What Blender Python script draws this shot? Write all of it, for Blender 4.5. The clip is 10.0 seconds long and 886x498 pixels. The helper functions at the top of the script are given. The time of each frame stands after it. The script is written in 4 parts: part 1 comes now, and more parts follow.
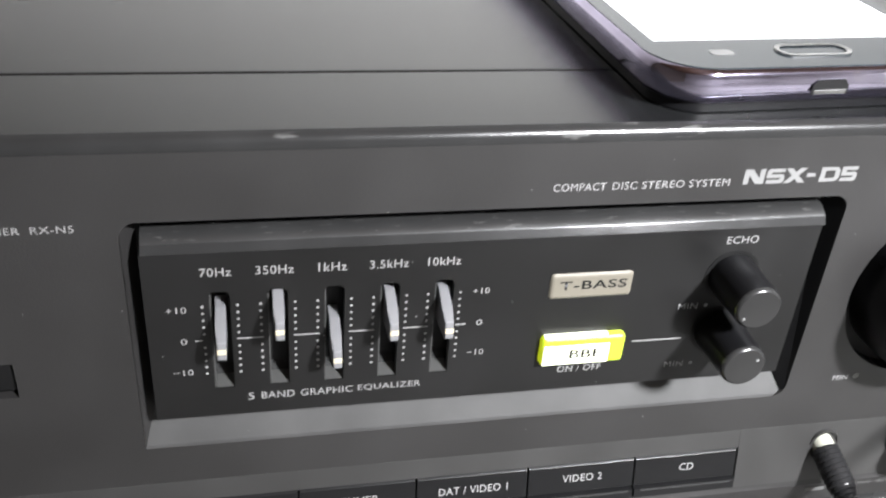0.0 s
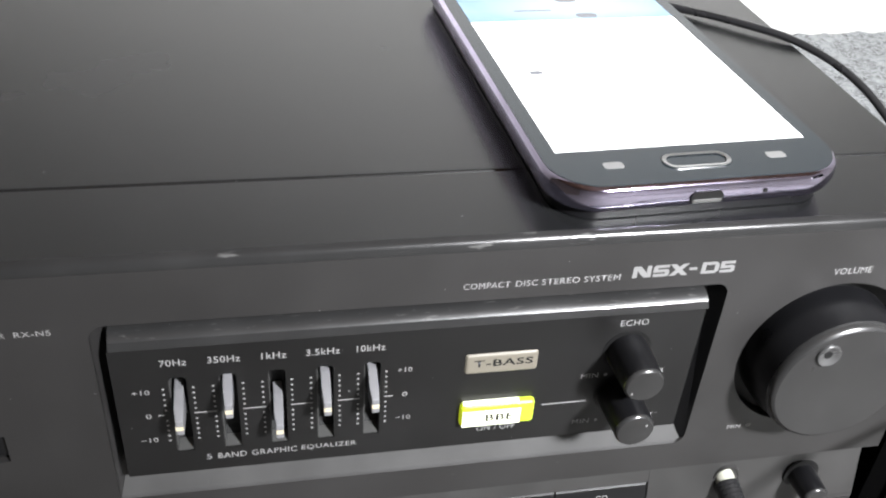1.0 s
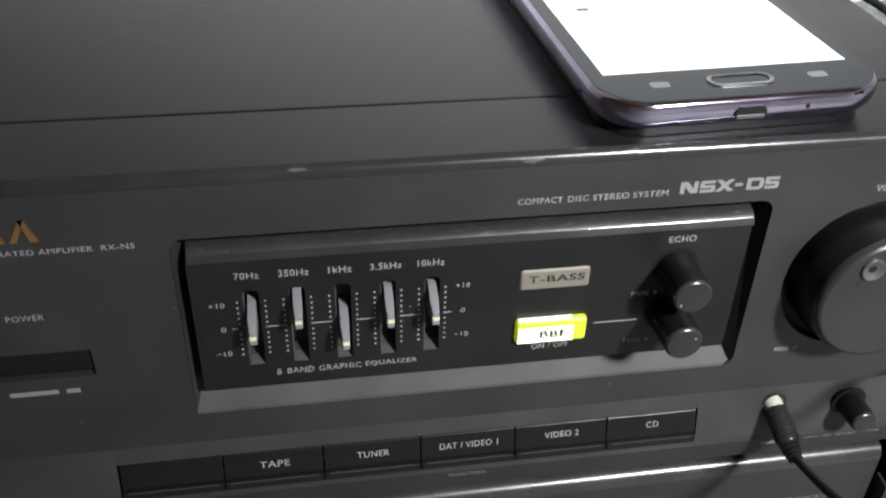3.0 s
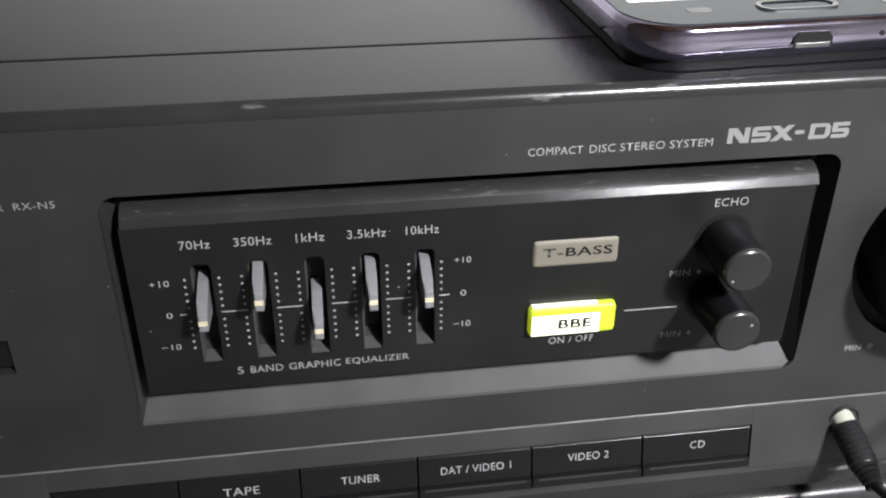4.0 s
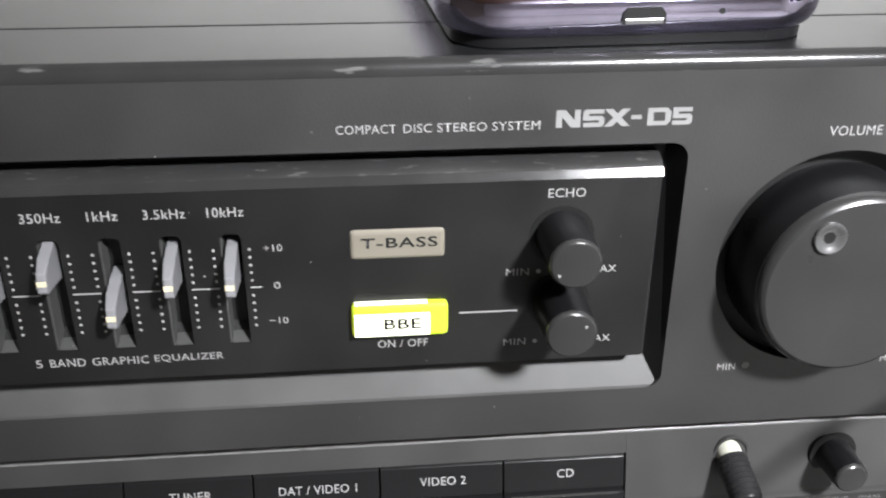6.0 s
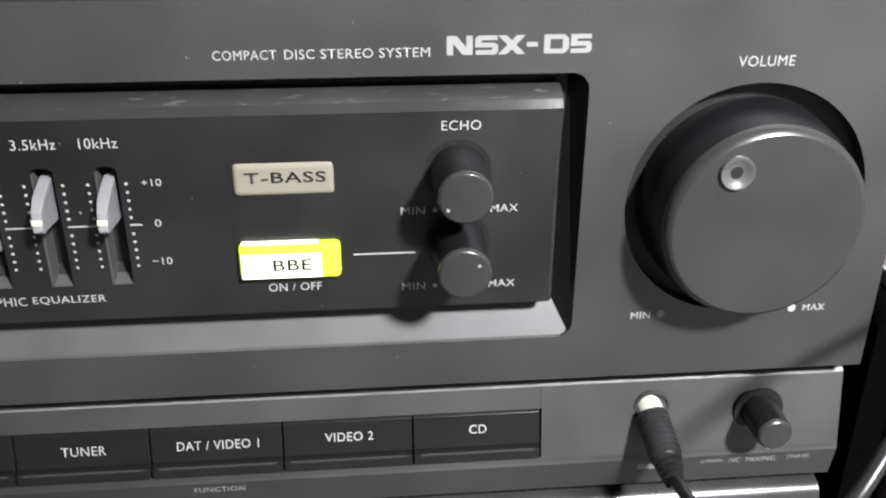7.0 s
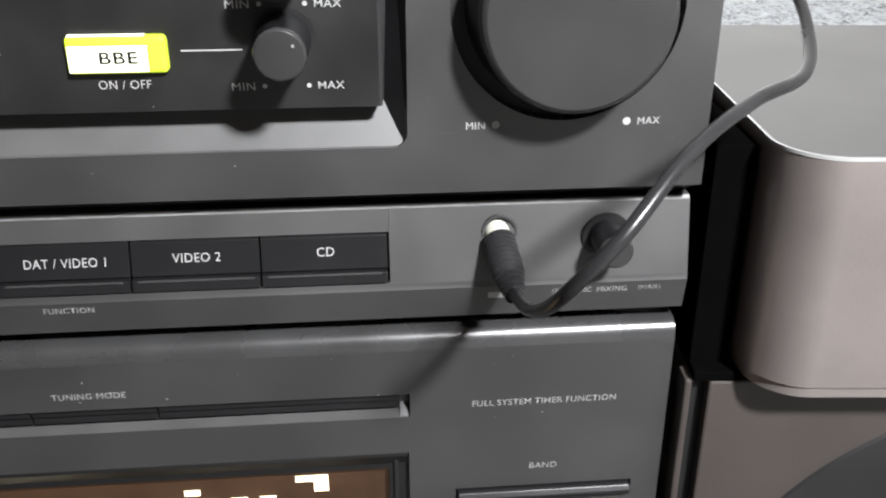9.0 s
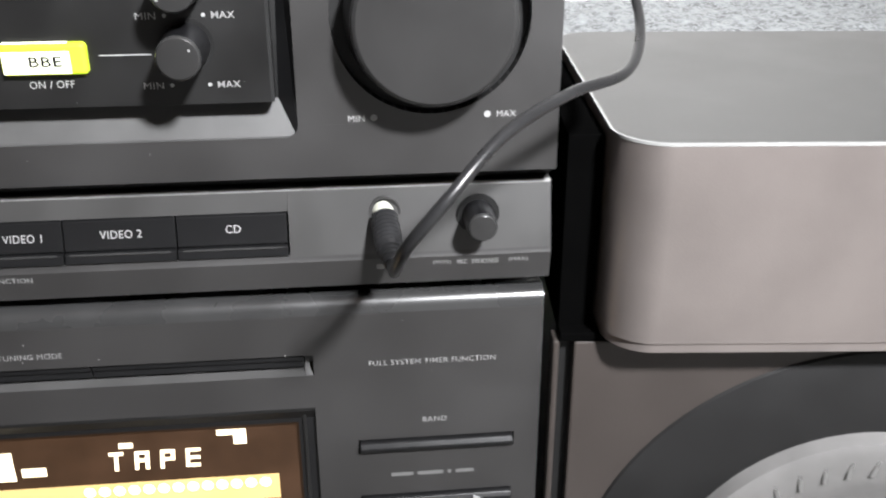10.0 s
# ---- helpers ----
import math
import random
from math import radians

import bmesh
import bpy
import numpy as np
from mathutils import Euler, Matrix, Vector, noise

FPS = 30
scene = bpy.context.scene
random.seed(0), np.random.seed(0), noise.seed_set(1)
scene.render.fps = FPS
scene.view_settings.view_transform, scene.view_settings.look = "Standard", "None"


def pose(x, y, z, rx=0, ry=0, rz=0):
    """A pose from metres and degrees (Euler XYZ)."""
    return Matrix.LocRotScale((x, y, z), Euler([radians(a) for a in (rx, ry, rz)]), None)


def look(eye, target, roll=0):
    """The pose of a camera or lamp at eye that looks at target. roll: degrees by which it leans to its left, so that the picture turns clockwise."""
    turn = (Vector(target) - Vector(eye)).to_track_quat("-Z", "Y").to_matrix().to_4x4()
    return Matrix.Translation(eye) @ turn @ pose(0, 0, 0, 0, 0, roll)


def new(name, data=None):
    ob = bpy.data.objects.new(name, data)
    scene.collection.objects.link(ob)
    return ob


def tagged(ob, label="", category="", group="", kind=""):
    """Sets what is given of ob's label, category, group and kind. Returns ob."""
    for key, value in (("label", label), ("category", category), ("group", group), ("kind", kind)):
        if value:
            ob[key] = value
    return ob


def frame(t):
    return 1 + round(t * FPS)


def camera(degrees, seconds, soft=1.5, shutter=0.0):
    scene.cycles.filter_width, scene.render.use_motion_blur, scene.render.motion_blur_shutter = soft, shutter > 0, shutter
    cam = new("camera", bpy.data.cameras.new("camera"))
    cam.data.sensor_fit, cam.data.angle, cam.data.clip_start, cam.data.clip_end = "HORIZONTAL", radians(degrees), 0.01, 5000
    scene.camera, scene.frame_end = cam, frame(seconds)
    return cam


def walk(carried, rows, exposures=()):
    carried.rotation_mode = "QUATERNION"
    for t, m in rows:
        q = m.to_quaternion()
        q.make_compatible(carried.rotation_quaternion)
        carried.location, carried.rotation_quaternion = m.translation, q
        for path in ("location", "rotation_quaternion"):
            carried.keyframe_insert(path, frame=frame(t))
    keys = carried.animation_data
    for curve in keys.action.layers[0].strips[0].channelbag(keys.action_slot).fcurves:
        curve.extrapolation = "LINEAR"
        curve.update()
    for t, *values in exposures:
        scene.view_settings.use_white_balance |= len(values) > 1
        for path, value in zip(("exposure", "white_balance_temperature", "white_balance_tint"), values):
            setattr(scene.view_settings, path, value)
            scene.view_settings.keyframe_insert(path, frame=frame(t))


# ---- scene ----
# Lens and path
cam = camera(50.23, 10.0, soft=2.0, shutter=0.3)
PATH = [
    (0, (-0.03815, -0.13685, 0.42684), (0.00223, 0.02806, 0.32114), 4.68),
    (0.5, (-0.03086, -0.13859, 0.44578), (0.00825, 0.02300, 0.33461), 4.69),
    (1, (-0.02486, -0.14539, 0.46666), (0.01235, 0.01323, 0.35067), 4.44),
    (1.5, (-0.02605, -0.14963, 0.48065), (0.00965, 0.00895, 0.36411), 3.89),
    (2, (-0.02540, -0.15238, 0.49572), (0.00704, 0.00583, 0.37775), 2.98),
    (2.5, (-0.03009, -0.15980, 0.47531), (0.00060, -0.00054, 0.35829), 2.67),
    (3, (-0.03094, -0.16400, 0.45729), (-0.00228, -0.00308, 0.34204), 1.79),
    (3.2, (-0.02831, -0.15942, 0.44940), (-0.00075, 0.00166, 0.33410), 1.37),
    (4.3, (-0.01726, -0.14351, 0.41541), (0.00594, 0.03033, 0.31927), 0.27),
    (4.5, (-0.01244, -0.14461, 0.41471), (0.00917, 0.03116, 0.32178), 0.45),
    (5, (-0.00277, -0.14198, 0.40602), (0.01580, 0.03514, 0.31502), 0.16),
    (5.5, (0.00726, -0.14697, 0.40553), (0.02430, 0.03118, 0.31626), 0.14),
    (6.8, (0.03267, -0.14286, 0.38926), (0.05061, 0.03606, 0.30169), 0.50),
    (7, (0.03598, -0.14467, 0.38812), (0.05278, 0.03387, 0.29956), 0.31),
    (7.5, (0.03988, -0.14948, 0.38046), (0.05670, 0.02962, 0.29306), 0.33),
    (8, (0.04675, -0.15316, 0.37081), (0.06358, 0.02629, 0.28413), 0.23),
    (8.5, (0.05595, -0.16158, 0.35568), (0.07236, 0.01917, 0.27166), 0.08),
    (9, (0.06397, -0.16632, 0.35400), (0.08107, 0.01439, 0.27003), 0.16),
    (9.5, (0.07210, -0.17746, 0.35752), (0.09065, 0.00361, 0.27463), 0.18),
    (10, (0.08446, -0.19789, 0.35960), (0.10269, -0.01652, 0.27732), -0.09),
]
walk(cam, [(t, look(eye, aim, roll)) for t, eye, aim, roll in PATH], [(0.0, 0.25), (0.5, 0.25), (1.0, 0.05), (1.5, -0.32), (2.0, -0.48), (2.5, -0.65), (3.2, -0.65), (4.3, -0.38), (5.5, -0.17), (7.0, 0.2), (10.0, 0.15)])

# Light: one cool white lamp above and in front of the hi-fi, faint room fill from the sky colour
world = bpy.data.worlds.new("room_air")
scene.world = world
world.use_nodes = True
world.node_tree.nodes["Background"].inputs[0].default_value = (0.9, 0.95, 1.0, 1)
world.node_tree.nodes["Background"].inputs[1].default_value = 0.004

LAMP_AT = (0.05 + 0.29, -0.56, 0.35 + 0.47)
# unseen lamp in two lights: an added beam leans to the volume knob's side, its falloff standing for the camera holder's
# shadow at lower left; the bare bulb lights the rest of the room
for lamp_name, lamp_kind, lamp_power in (("lamp_beam", "SPOT", 72.0), ("lamp_bulb", "POINT", 15.0)):
    lamp_data = bpy.data.lights.new(lamp_name, lamp_kind)
    lamp_data.shadow_soft_size, lamp_data.energy = 0.040, lamp_power
    lamp_data.color = (0.955, 0.965, 1.0)
    if lamp_kind == "SPOT":
        lamp_data.spot_size, lamp_data.spot_blend = radians(46), 1.0
    lamp = new(lamp_name, lamp_data)
    lamp.matrix_world = look(LAMP_AT, (0.18, 0.0, 0.415))
# daylight through the window in the side wall
day_data = bpy.data.lights.new("window_light", "AREA")
day_data.shape, day_data.size, day_data.size_y, day_data.energy = "RECTANGLE", 1.1, 0.95, 40.0
day_data.spread = radians(110)
day_data.color = (0.93, 0.97, 1.0)
day = new("window_light", day_data)
day.matrix_world = look((1.64, -1.05, 0.70), (1.0, -1.5, -0.76))


# ---------- materials ----------
def mat(name, col, rough=0.5, metal=0.0, bump=0.0, scale=900.0, vary=0.15, spec=0.5, wear=None, emit=None, power=0.0, coat=0.0, big=60.0, smudge=0.12):
    """A surface with grain and larger blotches; wear: a second colour that shows through in small chips."""
    m = bpy.data.materials.new(name)
    m.use_nodes = True
    nt = m.node_tree
    n, l = nt.nodes, nt.links
    b = n["Principled BSDF"]
    b.inputs["Roughness"].default_value = rough
    b.inputs["Metallic"].default_value = metal
    b.inputs["Specular IOR Level"].default_value = spec
    b.inputs["Coat Weight"].default_value = coat
    tc = n.new("ShaderNodeTexCoord")
    fine = n.new("ShaderNodeTexNoise")
    fine.inputs["Scale"].default_value = scale
    fine.inputs["Detail"].default_value = 3
    l.new(tc.outputs["Object"], fine.inputs["Vector"])
    broad = n.new("ShaderNodeTexNoise")
    broad.inputs["Scale"].default_value = big
    broad.inputs["Detail"].default_value = 4
    l.new(tc.outputs["Object"], broad.inputs["Vector"])
    ramp = n.new("ShaderNodeMapRange")
    ramp.inputs["From Min"].default_value, ramp.inputs["From Max"].default_value = 0.3, 0.7
    ramp.inputs["To Min"].default_value, ramp.inputs["To Max"].default_value = 1 - vary, 1 + vary
    l.new(broad.outputs["Fac"], ramp.inputs["Value"])
    mul = n.new("ShaderNodeMix")
    mul.data_type, mul.blend_type = "RGBA", "MULTIPLY"
    mul.inputs["Factor"].default_value = 1
    mul.inputs["A"].default_value = (*col, 1)
    l.new(ramp.outputs["Result"], mul.inputs["B"])
    colour = mul.outputs["Result"]
    if wear:
        chips = n.new("ShaderNodeTexNoise")
        chips.inputs["Scale"].default_value = wear[1]
        chips.inputs["Detail"].default_value = 6
        chips_map = n.new("ShaderNodeMapping")
        chips_map.inputs["Scale"].default_value = (wear[3] if len(wear) > 3 else 1.0, 1, 1)
        l.new(tc.outputs["Object"], chips_map.inputs["Vector"])
        l.new(chips_map.outputs["Vector"], chips.inputs["Vector"])
        cut = n.new("ShaderNodeMapRange")
        cut.inputs["From Min"].default_value, cut.inputs["From Max"].default_value = wear[2], wear[2] + 0.04
        l.new(chips.outputs["Fac"], cut.inputs["Value"])
        mix = n.new("ShaderNodeMix")
        mix.data_type = "RGBA"
        l.new(cut.outputs["Result"], mix.inputs["Factor"])
        l.new(colour, mix.inputs["A"])
        mix.inputs["B"].default_value = (*wear[0], 1)
        colour = mix.outputs["Result"]
    l.new(colour, b.inputs["Base Color"])
    rr = n.new("ShaderNodeMapRange")
    rr.inputs["From Min"].default_value, rr.inputs["From Max"].default_value = 0.3, 0.7
    rr.inputs["To Min"].default_value, rr.inputs["To Max"].default_value = rough * (1 - smudge), min(1, rough * (1 + smudge))
    l.new(broad.outputs["Fac"], rr.inputs["Value"])
    l.new(rr.outputs["Result"], b.inputs["Roughness"])
    if bump:
        bp = n.new("ShaderNodeBump")
        bp.inputs["Strength"].default_value = bump
        bp.inputs["Distance"].default_value = 0.0002
        l.new(fine.outputs["Fac"], bp.inputs["Height"])
        l.new(bp.outputs["Normal"], b.inputs["Normal"])
    if emit:
        b.inputs["Emission Color"].default_value = (*emit, 1)
        b.inputs["Emission Strength"].default_value = power
    return m


PLASTIC = mat("charcoal_plastic", (0.0275, 0.0262, 0.0258), 0.50, bump=0.12, scale=2500, vary=0.15, spec=0.8, big=28, smudge=0.25)
EDGE = mat("charcoal_edge", (0.030, 0.030, 0.030), 0.14, bump=0.08, scale=2500)
# charcoal edge; the pale base colour paints in the highlight along it
STRIPEDGE = mat("charcoal_edge_highlight", (0.26, 0.26, 0.255), 0.28, bump=0.05, scale=2500)
TUNERTRIM = mat("satin_charcoal_trim", (0.034, 0.034, 0.034), 0.27, spec=0.9, bump=0.05, scale=2500)
TRIM = mat("worn_charcoal_edge", (0.030, 0.030, 0.030), 0.22, bump=0.1, scale=2500, wear=((0.12, 0.12, 0.117), 420, 0.67, 0.2))
SCUFFED = mat("scuffed_charcoal_edge", (0.028, 0.028, 0.028), 0.3, spec=0.7, bump=0.15, scale=2500, wear=((0.075, 0.075, 0.073), 1500, 0.63, 0.22))
PANEL = mat("black_gloss_panel", (0.0100, 0.0098, 0.0097), 0.43, spec=0.52, bump=0.04, scale=3000, vary=0.2, big=34, smudge=0.4)
# sill plastic made paler: the light on the upward slopes is in the colour
SLOPE = mat("satin_slope_lit_tone", (0.074, 0.073, 0.072), 0.45, bump=0.08, scale=2500)
CASE = mat("black_painted_steel", (0.013, 0.0135, 0.014), 0.25, bump=0.10, scale=3000, vary=0.2, big=25, spec=0.75)
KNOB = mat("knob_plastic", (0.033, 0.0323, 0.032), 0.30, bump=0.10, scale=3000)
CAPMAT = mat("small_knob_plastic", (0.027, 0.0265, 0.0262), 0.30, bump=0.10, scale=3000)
# near-black without sheen, paints the shade beside the loudspeaker's head
GAPSHADE = mat("gap_shade_black", (0.002, 0.002, 0.002), 0.9, spec=0.0)
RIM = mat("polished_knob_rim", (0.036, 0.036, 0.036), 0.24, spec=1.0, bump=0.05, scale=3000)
# knob plastic darkened to paint the shade on knob sides; also the phone's back
KNOBSIDE = mat("shaded_knob_side_plastic", (0.009, 0.009, 0.010), 0.30, spec=0.38, bump=0.10, scale=3000)
# black plastic of collars; in wells, gaps and holes it paints their shade
DARK = mat("black_plastic_and_gap_shade", (0.006, 0.006, 0.006), 0.6)
STRIP = mat("satin_dark_strip", (0.030, 0.029, 0.028), 0.50, spec=1.0, bump=0.08, scale=2500)
BUTTON = mat("black_button_plastic", (0.010, 0.010, 0.0105), 0.30, spec=0.35, bump=0.06, scale=3000)
PRINT = mat("white_print", (0.38, 0.38, 0.375), 0.6, vary=0.05)
PRINTDIM = mat("grey_print", (0.28, 0.28, 0.275), 0.6, vary=0.05)
DIMPRINT = mat("faint_grey_print", (0.15, 0.15, 0.147), 0.6, vary=0.05)
INK = mat("black_print", (0.01, 0.01, 0.01), 0.5)
GOLD = mat("gold_emblem", (0.55, 0.30, 0.12), 0.35, metal=0.8)
SLIDER = mat("grey_slider_plastic", (0.23, 0.23, 0.24), 0.35, vary=0.08)
RAIL = mat("grey_slider_rail", (0.07, 0.07, 0.068), 0.45)
STRIPE = mat("cream_stripe", (0.80, 0.72, 0.50), 0.5)
BEIGE = mat("beige_button", (0.235, 0.215, 0.172), 0.45, vary=0.06)
LIT = mat("lit_lime_button", (0.55, 0.75, 0.05), 0.35, emit=(0.66, 0.77, 0.02), power=0.5)
LITWHITE = mat("lit_white_window", (0.9, 0.95, 0.8), 0.4, emit=(1.0, 1.0, 0.72), power=0.95)
CREAM = mat("cream_plug_collar", (0.50, 0.50, 0.42), 0.45)
RUBBER = mat("black_rubber", (0.022, 0.022, 0.023), 0.29, bump=0.1, scale=1500)
DIMPLE = mat("grey_metal_dimple", (0.22, 0.22, 0.22), 0.28, metal=0.7)
METAL = mat("steel", (0.55, 0.55, 0.55), 0.28, metal=1.0)
CHROME = mat("lilac_chrome_band", (0.78, 0.72, 0.93), 0.10, metal=1.0, vary=0.12, big=120)
PHONEGLASS = mat("dark_phone_glass", (0.028, 0.036, 0.042), 0.07, spec=0.6, vary=0.05)
SCREEN = mat("lit_phone_screen", (0.8, 0.8, 0.8), 0.1, emit=(0.97, 0.98, 1.0), power=1.15)
SKY_BLUE = mat("lit_blue_picture", (0.2, 0.3, 0.4), 0.1, emit=(0.12, 0.32, 0.55), power=0.62)
SKY_DARK = mat("lit_dark_picture", (0.1, 0.1, 0.1), 0.1, emit=(0.22, 0.24, 0.29), power=0.8)
n_, l_ = SKY_BLUE.node_tree.nodes, SKY_BLUE.node_tree.links
co, sep, rmp = n_.new("ShaderNodeTexCoord"), n_.new("ShaderNodeSeparateXYZ"), n_.new("ShaderNodeValToRGB")
l_.new(co.outputs["Generated"], sep.inputs[0])
l_.new(sep.outputs["Y"], rmp.inputs[0])
for at, c in ((0.0, (0.18, 0.42, 0.66)), (0.22, (0.34, 0.56, 0.76)), (0.5, (0.16, 0.42, 0.74)), (0.72, (0.04, 0.15, 0.36)), (0.88, (0.03, 0.05, 0.09)), (1.0, (0.02, 0.03, 0.05))):
    rmp.color_ramp.elements.new(at).color = (*c, 1)
# pale cloud in the middle of the picture
spot, ball, cloud = n_.new("ShaderNodeMapping"), n_.new("ShaderNodeTexGradient"), n_.new("ShaderNodeMix")
ball.gradient_type, cloud.data_type = "SPHERICAL", "RGBA"
spot.inputs["Location"].default_value, spot.inputs["Scale"].default_value = (-1.15, -0.85, 0), (2.1, 2.4, 0)
l_.new(co.outputs["Generated"], spot.inputs["Vector"])
l_.new(spot.outputs["Vector"], ball.inputs["Vector"])
l_.new(ball.outputs["Fac"], cloud.inputs["Factor"])
l_.new(rmp.outputs["Color"], cloud.inputs["A"])
cloud.inputs["B"].default_value = (0.95, 1.0, 1.0, 1)
l_.new(cloud.outputs["Result"], n_["Principled BSDF"].inputs["Emission Color"])
AMBER = mat("display_glow", (0.6, 0.5, 0.3), 0.4, emit=(1.0, 0.88, 0.66), power=2.4)
AMBERBAR = mat("display_amber_bar", (0.5, 0.35, 0.15), 0.4, emit=(0.85, 0.58, 0.22), power=0.8)
# brown base and weak emission paint the bloom round the lit segments
DISPLAY = mat("display_back_bloom", (0.035, 0.018, 0.010), 0.35, emit=(0.12, 0.055, 0.018), power=0.20, vary=0.4, big=80)
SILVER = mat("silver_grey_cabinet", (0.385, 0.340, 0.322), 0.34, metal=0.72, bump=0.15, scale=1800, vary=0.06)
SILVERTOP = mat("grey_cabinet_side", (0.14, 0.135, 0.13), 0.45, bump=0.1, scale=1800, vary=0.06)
# pale colour that paints the highlight on the cabinet's top edge
EDGEGLINT = mat("cabinet_edge_highlight", (0.38, 0.38, 0.37), 0.25, vary=0.1)
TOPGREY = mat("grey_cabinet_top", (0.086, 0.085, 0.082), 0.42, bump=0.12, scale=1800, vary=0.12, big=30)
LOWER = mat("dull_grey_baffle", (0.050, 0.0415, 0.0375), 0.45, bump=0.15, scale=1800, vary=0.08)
CONE = mat("dark_driver_surround", (0.014, 0.0137, 0.0137), 0.6, spec=0.35, bump=0.1)
RINGMAT = mat("satin_silver_ring", (0.20, 0.195, 0.19), 0.35, bump=0.1, scale=1500)
STONE = mat("grey_granite", (0.23, 0.24, 0.245), 0.7, bump=0.6, scale=260, vary=0.7, wear=((0.33, 0.345, 0.35), 520, 0.5), big=150)
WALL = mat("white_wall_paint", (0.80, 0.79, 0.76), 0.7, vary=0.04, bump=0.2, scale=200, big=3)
# unseen south and west walls: tones set to steer reflections and bounced light
SOUTHWALL = mat("unseen_south_wall_tone", (0.42, 0.405, 0.40), 0.7, vary=0.1, bump=0.2, scale=200, big=3)
DIMWALL = mat("unseen_west_wall_dark", (0.13, 0.11, 0.09), 0.7, vary=0.1, bump=0.2, scale=200, big=3)
WOOD = mat("brown_wood_boards", (0.15, 0.085, 0.05), 0.5, vary=0.35, big=6, bump=0.3, scale=60)
FLOORMAT = mat("pale_floor_tile", (0.27, 0.26, 0.25), 0.5, vary=0.2, big=6)
TABLE = mat("dark_table_wood", (0.07, 0.045, 0.03), 0.45, vary=0.3, big=14)

# ---------- building helpers; shapes in millimetres, x along the front, y inwards, z up, from the model lettering ----------
BASE = Matrix.Translation((0.05, 0.0, 0.35)) @ Matrix.Scale(0.001, 4)
WHERE = {}


def thing(name, x, y, z, label, category, group="", kind=""):
    ob = new(name)
    ob.empty_display_size = 0.02
    at = BASE @ Vector((x, y, z))
    ob.location = at
    WHERE[ob.name] = at
    return tagged(ob, label, category, group, kind)


def part(name, bm, material, parent=None, label="", smooth=False, turn=None):
    """One mesh from a bmesh in millimetres, its origin in its middle; turn: a pose in millimetres to lay it by."""
    if turn is not None:
        bm.transform(turn)
    bm.transform(BASE)
    bmesh.ops.recalc_face_normals(bm, faces=bm.faces) if smooth is not None else None
    lo = Vector([min(v.co[i] for v in bm.verts) for i in range(3)])
    hi = Vector([max(v.co[i] for v in bm.verts) for i in range(3)])
    mid = (lo + hi) / 2
    bmesh.ops.translate(bm, verts=bm.verts, vec=-mid)
    me = bpy.data.meshes.new(name)
    bm.to_mesh(me)
    bm.free()
    me.materials.append(material)
    if smooth:
        for p in me.polygons:
            p.use_smooth = True
        me.set_sharp_from_angle(angle=radians(32))
    ob = new(name, me)
    ob.location = mid
    WHERE[ob.name] = mid
    if parent is not None:
        ob.parent = parent
        ob.location = mid - WHERE[parent.name]
    if label:
        ob["label"] = label
    return ob


def box(x0, x1, y0, y1, z0, z1, bev=0.0, seg=2):
    bm = bmesh.new()
    bmesh.ops.create_cube(bm, size=1)
    for v in bm.verts:
        v.co = Vector(((x0 + x1) / 2 + v.co.x * (x1 - x0), (y0 + y1) / 2 + v.co.y * (y1 - y0), (z0 + z1) / 2 + v.co.z * (z1 - z0)))
    if bev:
        bmesh.ops.bevel(bm, geom=bm.edges, offset=bev, segments=seg, affect="EDGES", profile=0.5)
    return bm


def prism(profile, x0, x1, bev=0.0):
    """A profile of (y, z) points drawn along x."""
    bm = bmesh.new()
    a = [bm.verts.new((x0, y, z)) for y, z in profile]
    b = [bm.verts.new((x1, y, z)) for y, z in profile]
    bm.faces.new(a)
    bm.faces.new(b[::-1])
    k = len(profile)
    for i in range(k):
        bm.faces.new((a[i], b[i], b[(i + 1) % k], a[(i + 1) % k]))
    if bev:
        bmesh.ops.bevel(bm, geom=bm.edges, offset=bev, segments=2, affect="EDGES", profile=0.5)
    return bm


def slab(outline, z0, z1, bev=0.0, seg=3):
    """An outline of (x, y) points drawn up from z0 to z1."""
    bm = bmesh.new()
    a = [bm.verts.new((x, y, z0)) for x, y in outline]
    b = [bm.verts.new((x, y, z1)) for x, y in outline]
    low, top = bm.faces.new(a[::-1]), bm.faces.new(b)
    k = len(outline)
    for i in range(k):
        bm.faces.new((a[i], a[(i + 1) % k], b[(i + 1) % k], b[i]))
    if bev:
        bmesh.ops.bevel(bm, geom=list(low.edges) + list(top.edges), offset=bev, segments=seg, affect="EDGES", profile=0.5)
    return bm


def rounded(x0, x1, y0, y1, r, n=8):
    """Outline of a rectangle with round corners."""
    pts = []
    for cx, cy, a0 in ((x1 - r, y0 + r, -90), (x1 - r, y1 - r, 0), (x0 + r, y1 - r, 90), (x0 + r, y0 + r, 180)):
        for i in range(n + 1):
            a = radians(a0 + 90 * i / n)
            pts.append((cx + r * math.cos(a), cy + r * math.sin(a)))
    return pts


